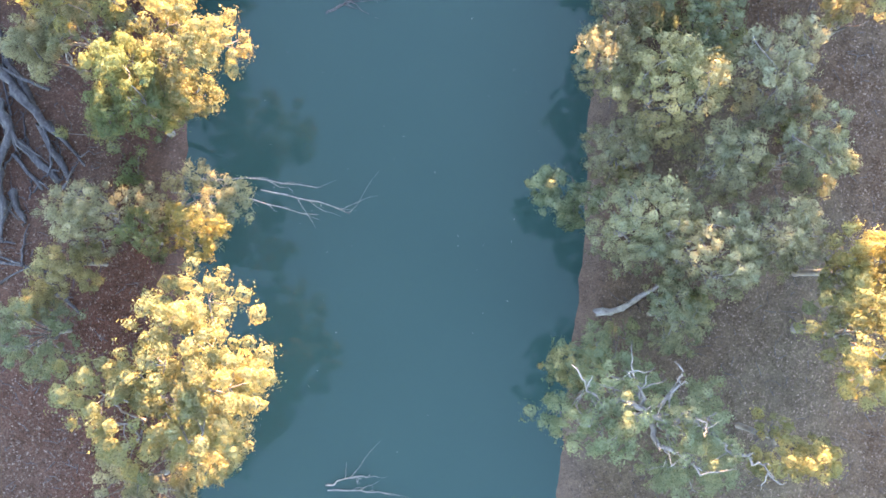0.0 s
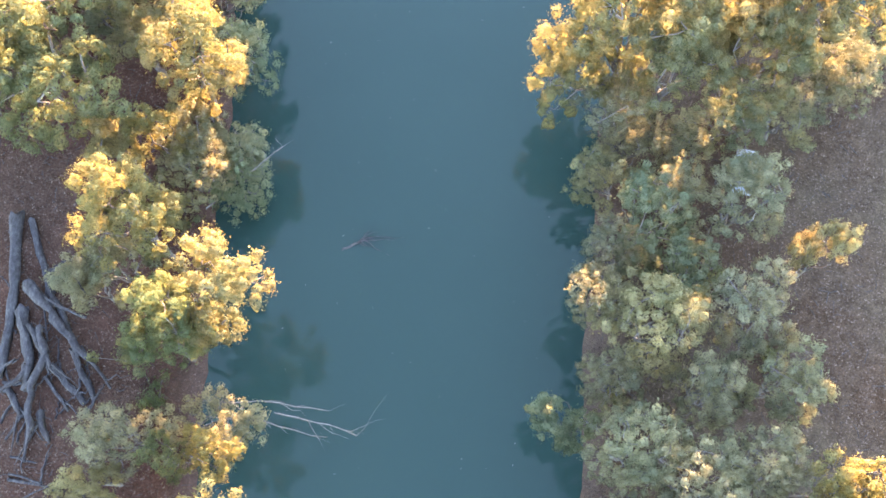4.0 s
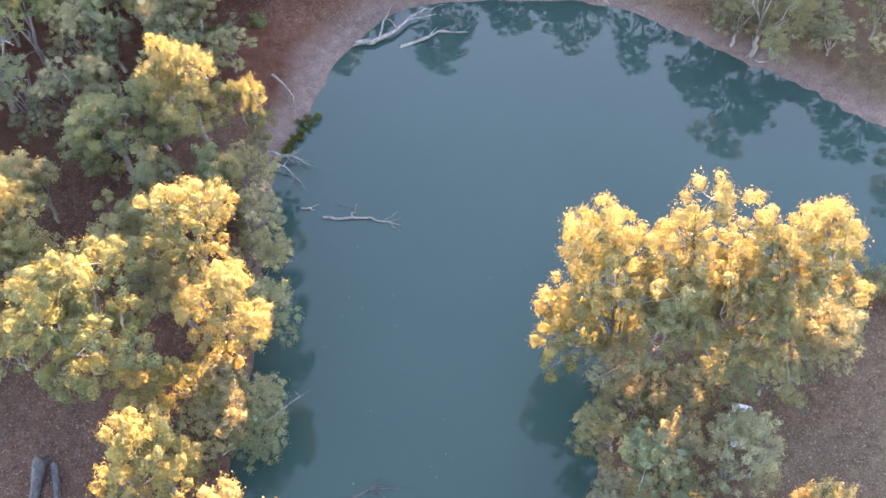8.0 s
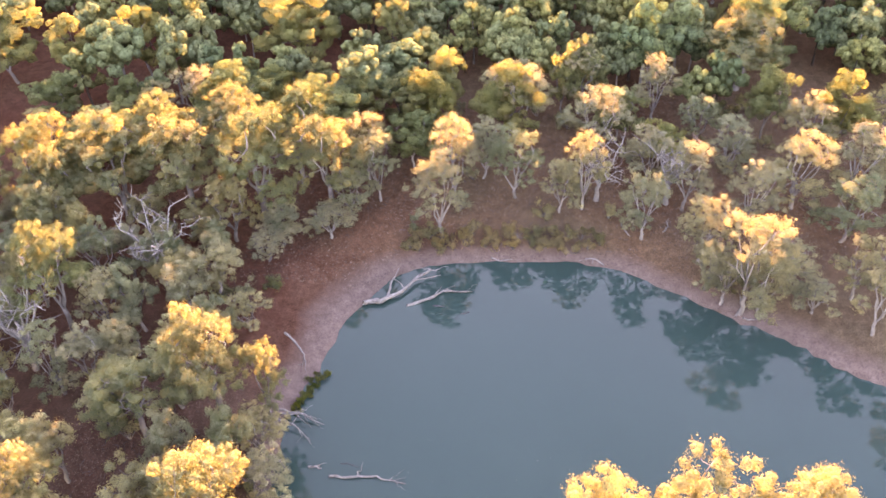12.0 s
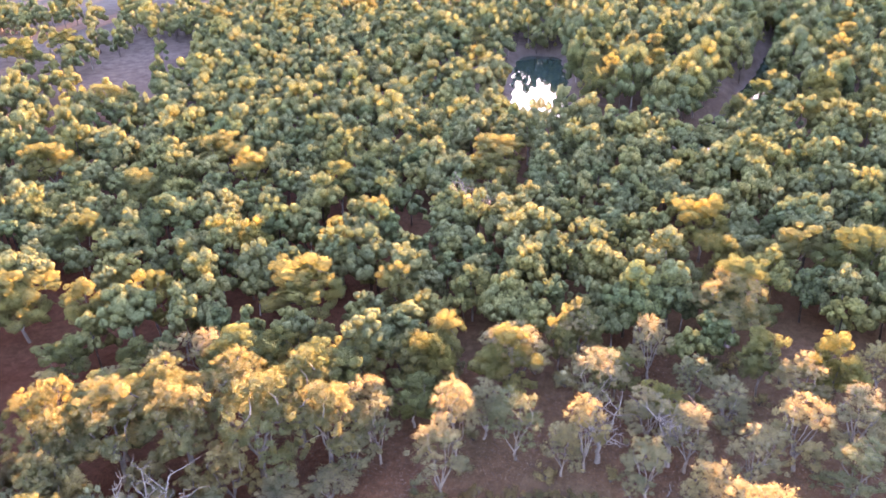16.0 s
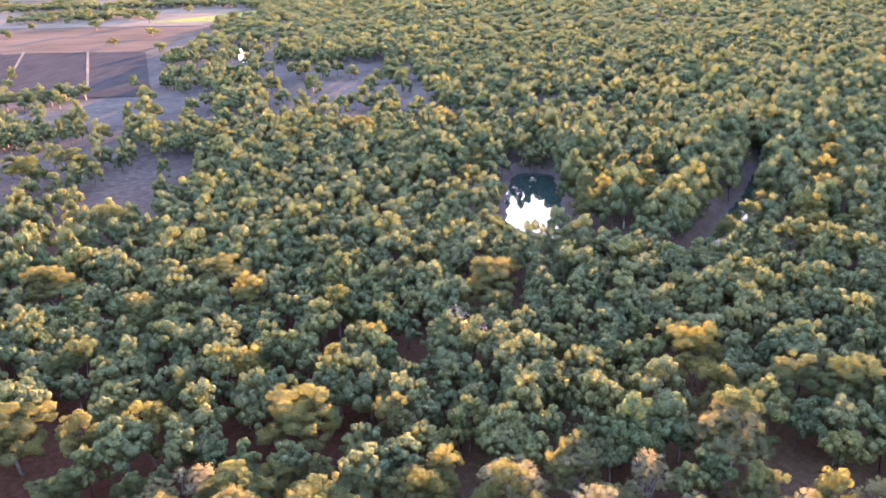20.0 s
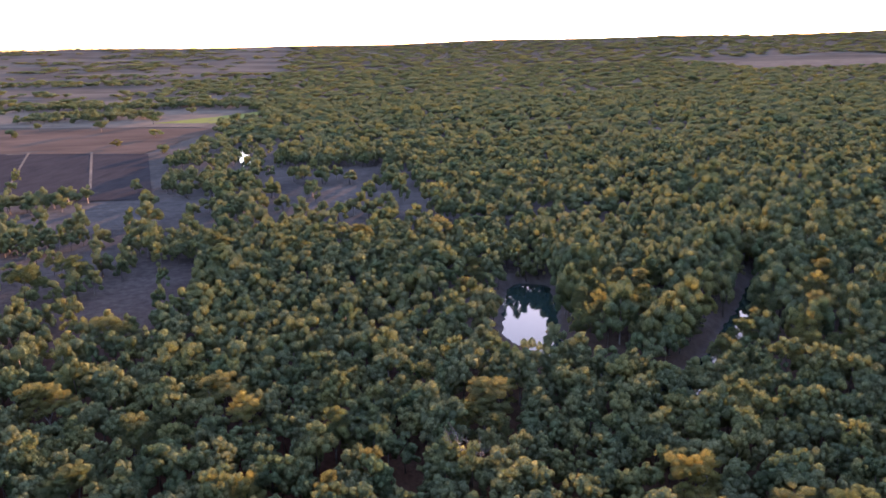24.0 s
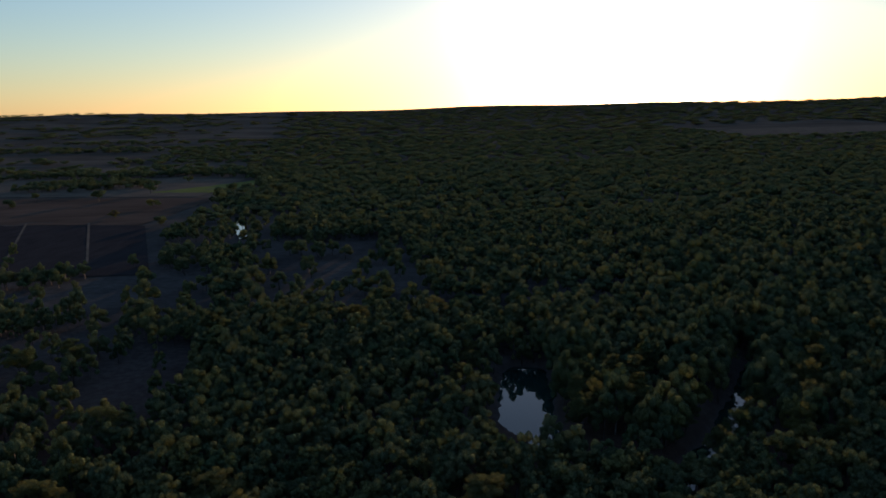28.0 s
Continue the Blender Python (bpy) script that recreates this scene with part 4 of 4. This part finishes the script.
for n, (a, b, r0) in enumerate([((-22.3, 63.8, 0.9), (-16.7, 62.1, 0.15), 0.14), ((-22.2, 62.6, 0.9), (-18.0, 59.8, 0.1), 0.12), ((-22.0, 63.2, 0.8), (-17.6, 62.9, 0.3), 0.1),
                                ((-21.8, 11.2, 3.0), (-11.0, 10.6, 0.6), 0.08), ((-21.6, 10.2, 2.6), (-11.0, 8.5, 0.4), 0.08), ((-15.0, 10.3, 2.0), (-8.6, 8.6, 0.3), 0.06),
                                ((-10.6, -12.2, 0.0), (-7.2, -11.4, 0.2), 0.07), ((-10.4, -12.6, 0.0), (-6.0, -12.9, 0.1), 0.06), ((-21.5, 27.5, 3.0), (-14.5, 31.5, 6.5), 0.09)]):
    mid = tuple((p + q) / 2 + d for p, q, d in zip(a, b, (0.3, 0.2, 0.3)))
    dead_limb("bare_branch", [a, mid, b], r0, 0.03, "bleached bare branch reaching from the bank over water", "branch", "bare branches over the water", stubs=6, seed=340 + n, mat=BLEACHED)
dead_limb("fallen_log", [(-22.8, 75.2), (-21.0, 73.6), (-20.2, 72.4), (-19.9, 71.1)], 0.14, 0.07, "curved dead branch lying on the pink beach", "log", stubs=3, seed=350, mat=BLEACHED)
dead_limb("fallen_log", [(10.4, 0.6), (11.9, 0.7), (14.2, 2.3), (15.4, 3.3)], 0.3, 0.12, "hollow pale fallen limb on leaf litter", "log", stubs=2, seed=351, mat=BLEACHED)
pale_gum = new("bare_gum")
pale_gum.location = (12.9, -7.2, float(land(12.9, -7.2)) - 0.1)
g = np.random.default_rng(352)
base = np.array(pale_gum.location)
part("trunk", soup("trunk", *tube(crooked(g, (0, 0, -0.3), (-1.3, 1.2, 8.4), 7, 0.12), np.linspace(0.36, 0.22, 7), 9), [BLEACHED], smooth=True), pale_gum)
for way in ([(10.8, -5.0, 12.6), (9.2, -4.6, 13.2), (8.2, -5.4, 13.6), (7.6, -4.0, 13.9), (6.6, -2.4, 14.4)], [(10.8, -4.2, 13.0), (9.9, -2.8, 14.2)], [(12.3, -4.6, 13.2), (13.2, -2.8, 14.5)],
            [(12.8, -6.2, 13.0), (13.6, -5.4, 13.8), (14.2, -6.0, 14.6)], [(13.6, -5.9, 12.6), (15.1, -6.8, 13.3), (16.2, -7.9, 13.6), (17.6, -8.5, 14.0), (18.6, -9.6, 14.6)], [(11.8, -7.4, 13.2), (13.0, -7.9, 13.8), (13.9, -9.0, 14.5)]):
    p = np.array([(11.6, -6.0, 10.8)] + way) - base
    fine = np.linspace(0, len(p) - 1, 4 * len(p))
    p = np.stack([np.interp(fine, np.arange(len(p)), p[:, k]) for k in range(3)], 1)
    p[1:] += g.normal(0, 0.1, (len(p) - 1, 3))
    pieces = [tube(p, np.linspace(0.2, 0.05, len(p)), 7)]
    for k in g.integers(4, len(p), 7):
        pieces.append(tube(crooked(g, p[k], p[k] + g.normal(0, 0.75, 3) + (0, 0, 0.4), 5, 0.1), [0.06, 0.05, 0.04, 0.03, 0.015], 5))
    part("limb", soup("limb", *joined(pieces), [BLEACHED], smooth=True), pale_gum)
tagged(pale_gum, "gum with pale sinuous bare limbs on the low bank", "tree")
for n, (x, y) in enumerate([(3.7, 90.2), (19.0, 88.4), (34.6, 78.4), (35.4, 77.9), (8.0, 108.5), (22.0, 94.0), (27.5, 92.0)]):
    g = np.random.default_rng(360 + n)
    a = g.uniform(0, 6.28)
    dead_limb("fallen_log", [(x, y), (x + 1.2 * math.cos(a), y + 1.2 * math.sin(a)), (x + 2.6 * math.cos(a + 0.3), y + 2.6 * math.sin(a + 0.3))], 0.12, 0.05, "bleached dead branch lying near the far shore", "log", stubs=3, seed=370 + n, mat=BLEACHED)


def dead_tree(x, y, height, seed, label):
    """A leafless grey tree: trunk and its forking limbs."""
    g = np.random.default_rng(seed)
    ob = new("dead_tree")
    ob.location = (x, y, float(land(x, y)) - 0.1)
    fork = np.array([g.normal(0, 0.4), g.normal(0, 0.4), height * 0.3])
    part("trunk", soup("trunk", *tube(crooked(g, (0, 0, -0.4), fork, 5, 0.1), [0.5, 0.38, 0.34, 0.31, 0.28], 8), [BLEACHED], smooth=True), ob)
    for n in range(6):
        a = n * 1.05 + g.uniform(-0.3, 0.3)
        tip = fork + np.array([math.cos(a) * height * 0.25, math.sin(a) * height * 0.25, height * g.uniform(0.3, 0.66)])
        p = crooked(g, fork, tip, 6, 0.25)
        pieces = [tube(p, np.linspace(0.2, 0.05, 6), 6)]
        for i in (1, 2, 2, 3, 3, 4, 4, 5, 5):
            q = p[i] + g.normal(0, 1, 3) * (1.5, 1.5, 0.7) + (0, 0, 1.0)
            twig = crooked(g, p[i], q, 4, 0.14)
            pieces.append(tube(twig, [0.08, 0.06, 0.045, 0.025], 5))
            for j in (1, 2, 3):
                pieces.append(tube(crooked(g, twig[j], twig[j] + g.normal(0, 0.6, 3) + (0, 0, 0.5), 3, 0.08), [0.04, 0.03, 0.015], 4))
        part("limb", soup("limb", *joined(pieces), [BLEACHED], smooth=True), ob)
    return tagged(ob, label, "tree", "dead trees")


for x, y, hgt, seed in ((-38.6, 82.2, 15.0, 401), (3.2, 172.0, 15.0, 402), (-52.0, 69.0, 14.0, 403), (19.0, 99.0, 10.0, 404), (29.0, 98.0, 9.0, 405)):
    dead_tree(x, y, hgt, seed, "leafless grey dead tree with spreading bare limbs")


# ---- shrubs, reeds and a parked car ----
def shrub(x, y, radius, tall, seed, mat, label, group, name="shrub"):
    g = np.random.default_rng(seed)
    ob = new(name)
    z = float(land(x, y))
    ob.location = (x, y, z - 0.05)
    n = max(5, int(radius * 6))
    c = np.stack([g.normal(0, radius * 0.42, n), g.normal(0, radius * 0.42, n), g.uniform(0.3, 0.85, n) * tall], 1)
    v, f, facing = foliage(g, c, g.uniform(0.3, 0.55, n) * min(radius, tall), 60, 0.24, 0.5)
    part("foliage", soup("foliage", v, f, [mat], None, True, facing), ob)
    for p in c:
        part("stem", soup("stem", *tube(crooked(g, (0, 0, -0.1), p, 4, 0.08), [0.05, 0.04, 0.03, 0.015], 4), [BARK]), ob)
    return tagged(ob, label, "shrub", group)


g = np.random.default_rng(77)
for n in range(26):
    x = -8 + n * 1.06 + g.normal(0, 0.3)
    y = 91.6 + 1.3 * (n % 2) + g.normal(0, 0.4) - max(0, (n - 20) * 0.35)
    shrub(x, y, g.uniform(1.1, 1.8), g.uniform(1.4, 2.4), 500 + n, LEAF_SHRUB, "low brownish lignum shrub above the muddy shore", "shrubs on the far shore")
for n, (x, y, r_, h_) in enumerate([(39.0, 43.5, 2.6, 3.4), (36.0, 42.5, 2.2, 3.0), (42.5, 43.5, 2.4, 3.0), (33.5, 42.8, 1.8, 2.6), (-33.0, 40.5, 1.8, 2.4), (-31.0, 47.0, 1.8, 2.6),
                                    (-24.5, 11.5, 1.8, 2.6), (-26.5, 14.5, 2.0, 3.0), (-24.0, 26.5, 2.0, 3.0), (-26.0, 29.0, 1.8, 2.8), (-23.0, -4.0, 1.8, 2.6), (17.0, 1.0, 1.8, 2.2),
                                    (12.2, 11.5, 1.6, 2.4), (11.5, 21.0, 1.8, 2.6), (24.5, 14.0, 1.6, 2.2), (20.0, 20.5, 1.8, 2.6), (16.5, 29.0, 1.8, 2.6), (-24.5, 36.0, 2.0, 3.0),
                                    (-22.6, 45.0, 2.0, 3.0), (-23.5, 53.5, 2.0, 3.2), (-30.0, 55.0, 1.8, 2.6), (-38.0, 62.0, 2.0, 3.0), (-31.0, 80.0, 2.0, 2.4), (-25.0, 82.5, 1.8, 2.4)]):
    shrub(x, y, r_, h_, 540 + n, LEAF, "dark green understorey shrub beneath the gums", "understorey shrubs")
for n in range(44):
    x, y = (g.uniform(-12, 62), g.uniform(93, 124)) if n < 34 else (g.uniform(-44, -24), g.uniform(58, 92))
    if float(from_water(x, y)) > 4.0:
        shrub(x, y, g.uniform(1.1, 2.2), g.uniform(1.4, 3.6), 700 + n, LEAF_GREY, "straggly grey-green bush on leaf-littered soil", "bushes under the gums")
for n in range(12):
    k = n / 11
    shrub(-20.5 + 3.0 * k + g.normal(0, 0.25), 64.0 + 5.8 * k, g.uniform(0.5, 0.9), g.uniform(0.7, 1.2), 580 + n, LEAF_REED, "bright green reed tuft at the waterline", "reeds by the beach", "reed_clump")


def ring_box(bm, x0, x1, y0, y1, z0, z1, taper=0.0):
    vs = [bm.verts.new((x, y, z)) for z, k in ((z0, 0), (z1, taper)) for x, y in ((x0 + k, y0 + k), (x1 - k, y0 + k), (x1 - k, y1 - k), (x0 + k, y1 - k))]
    for i in ((3, 2, 1, 0), (4, 5, 6, 7), (0, 1, 5, 4), (1, 2, 6, 5), (2, 3, 7, 6), (3, 0, 4, 7)):
        bm.faces.new([vs[j] for j in i])


def box_part(name, parent, size, mat, label="", soft=0.06, taper=0.0):
    bm = bmesh.new()
    ring_box(bm, *size, taper)
    bmesh.ops.bevel(bm, geom=bm.edges[:], offset=soft, segments=2, affect="EDGES")
    me = bpy.data.meshes.new(name)
    bm.to_mesh(me)
    bm.free()
    me.materials.append(mat)
    return part(name, me, parent, label)


PAINT, t, b = material("pale_blue_car_paint", 0.3)
t.links.new(ramp(t, noise_at(t, 2.0, 5), (0.3, (0.33, 0.40, 0.43)), (0.7, (0.42, 0.48, 0.50))), b.inputs["Base Color"])
b.inputs["Specular IOR Level"].default_value = 0.5
GLASS, t, b = material("dark_car_glass", 0.08)
b.inputs["Base Color"].default_value = (0.03, 0.035, 0.04, 1)
RUBBER, t, b = material("tyre_rubber", 0.9)
b.inputs["Base Color"].default_value = (0.03, 0.03, 0.03, 1)
car = new("parked_car")
car.matrix_basis = pose(24.2, 29.8, float(land(24.2, 29.8)), 0, 0, -14)
box_part("body", car, (-0.85, 0.85, -2.0, 2.0, 0.35, 0.95), PAINT, soft=0.12)
box_part("cabin", car, (-0.78, 0.78, -1.7, 0.9, 0.94, 1.5), PAINT, "pale blue roof and pillars", 0.1, 0.16)
box_part("windscreen", car, (-0.6, 0.6, 0.72, 0.92, 1.0, 1.4), GLASS, "dark sloping windscreen", 0.03)
for sx in (-1, 1):
    box_part("side_window", car, (min(sx * 0.66, sx * 0.79), max(sx * 0.66, sx * 0.79), -1.4, 0.5, 1.02, 1.38), GLASS, "dark side glass", 0.02)
    for wy in (-1.25, 1.25):
        wheel = part("wheel", soup("wheel", *tube([(sx * 0.62, wy, 0.32), (sx * 0.86, wy, 0.32)], [0.32, 0.32], 16), [RUBBER]), car)
        part("rim", soup("rim", *tube([(sx * 0.8, wy, 0.32), (sx * 0.875, wy, 0.32)], [0.19, 0.17], 12), [PAINT]), wheel, "pale metal wheel rim")
tagged(car, "pale blue car parked on leaf litter under the gums", "car")

# sticks and bark strips on the bare soil
g = np.random.default_rng(88)
bits = []
while len(bits) < 1500:
    x, y = (g.uniform(-42, -22), g.uniform(-14, 60)) if g.random() < 0.5 else (g.uniform(10, 34), g.uniform(-14, 40)) if g.random() < 0.75 else (g.uniform(-30, 50), g.uniform(90, 112))
    if float(from_water(x, y)) < 1.0:
        continue
    a, n = g.uniform(0, 6.28), g.uniform(0.3, 1.3)
    z = float(land(x, y)) + 0.06
    bits.append(tube(crooked(g, (x, y, z), (x + n * math.cos(a), y + n * math.sin(a), z + g.uniform(0, 0.1)), 3, 0.05), [0.035, 0.03, 0.015], 3))
tagged(new("ground_sticks", soup("ground_sticks", *joined(bits), [DEADWOOD])), "scattered grey sticks and bark on the soil", "sticks", kind="stuff")

# fallen leaves that lie thick on both banks
LITTER, t, b = material("fallen_gum_leaves", 0.9)
geo = t.nodes.new("ShaderNodeNewGeometry")
t.links.new(ramp(t, geo.outputs["Random Per Island"], (0.0, (0.035, 0.024, 0.02)), (0.45, (0.075, 0.05, 0.039)), (0.85, (0.12, 0.082, 0.063)), (1.0, (0.17, 0.125, 0.1))), b.inputs["Base Color"])


def strewn(name, count, x0, x1, y0, y1, size, seed, mat, label, category, afloat=False):
    """Small leaves strewn over the soil, or drifting on the water."""
    g = np.random.default_rng(seed)
    x, y = g.uniform(x0, x1, count), g.uniform(y0, y1, count)
    d = from_water(x, y)
    keep = d < -1.5 if afloat else d > 0.4
    x, y = x[keep], y[keep]
    z = np.full(len(x), 0.012) if afloat else land(x, y) + g.uniform(0.03, 0.1, len(x))
    a, s = g.uniform(0, 6.28, len(x)), size * g.uniform(0.6, 1.4, len(x))
    tips = []
    for turn, reach in ((0.0, 1.0), (2.3, 0.55), (3.9, 0.6)):
        tips.append(np.stack([x + np.cos(a + turn) * s * reach, y + np.sin(a + turn) * s * reach, z + g.uniform(0, 0.04, len(x)) * (not afloat)], 1))
    v = np.stack(tips, 1).reshape(-1, 3)
    return tagged(new(name, soup(name, v, np.arange(len(v)).reshape(-1, 3), [mat])), label, category, kind="stuff")


strewn("leaf_litter", 46000, 8, 40, -18, 44, 0.11, 91, LITTER, "thick brown fallen gum leaves on the low bank", "leaf litter")
strewn("leaf_litter", 36000, -46, -19, -18, 66, 0.11, 92, LITTER, "brown fallen gum leaves on the steep bank", "leaf litter")
strewn("leaf_litter", 30000, -30, 66, 84, 128, 0.17, 93, LITTER, "brown fallen gum leaves above the far shore", "leaf litter")
strewn("floating_leaves", 130, -16, 12, -16, 60, 0.07, 94, BLEACHED, "pale leaves drifting on still water", "leaves", True)
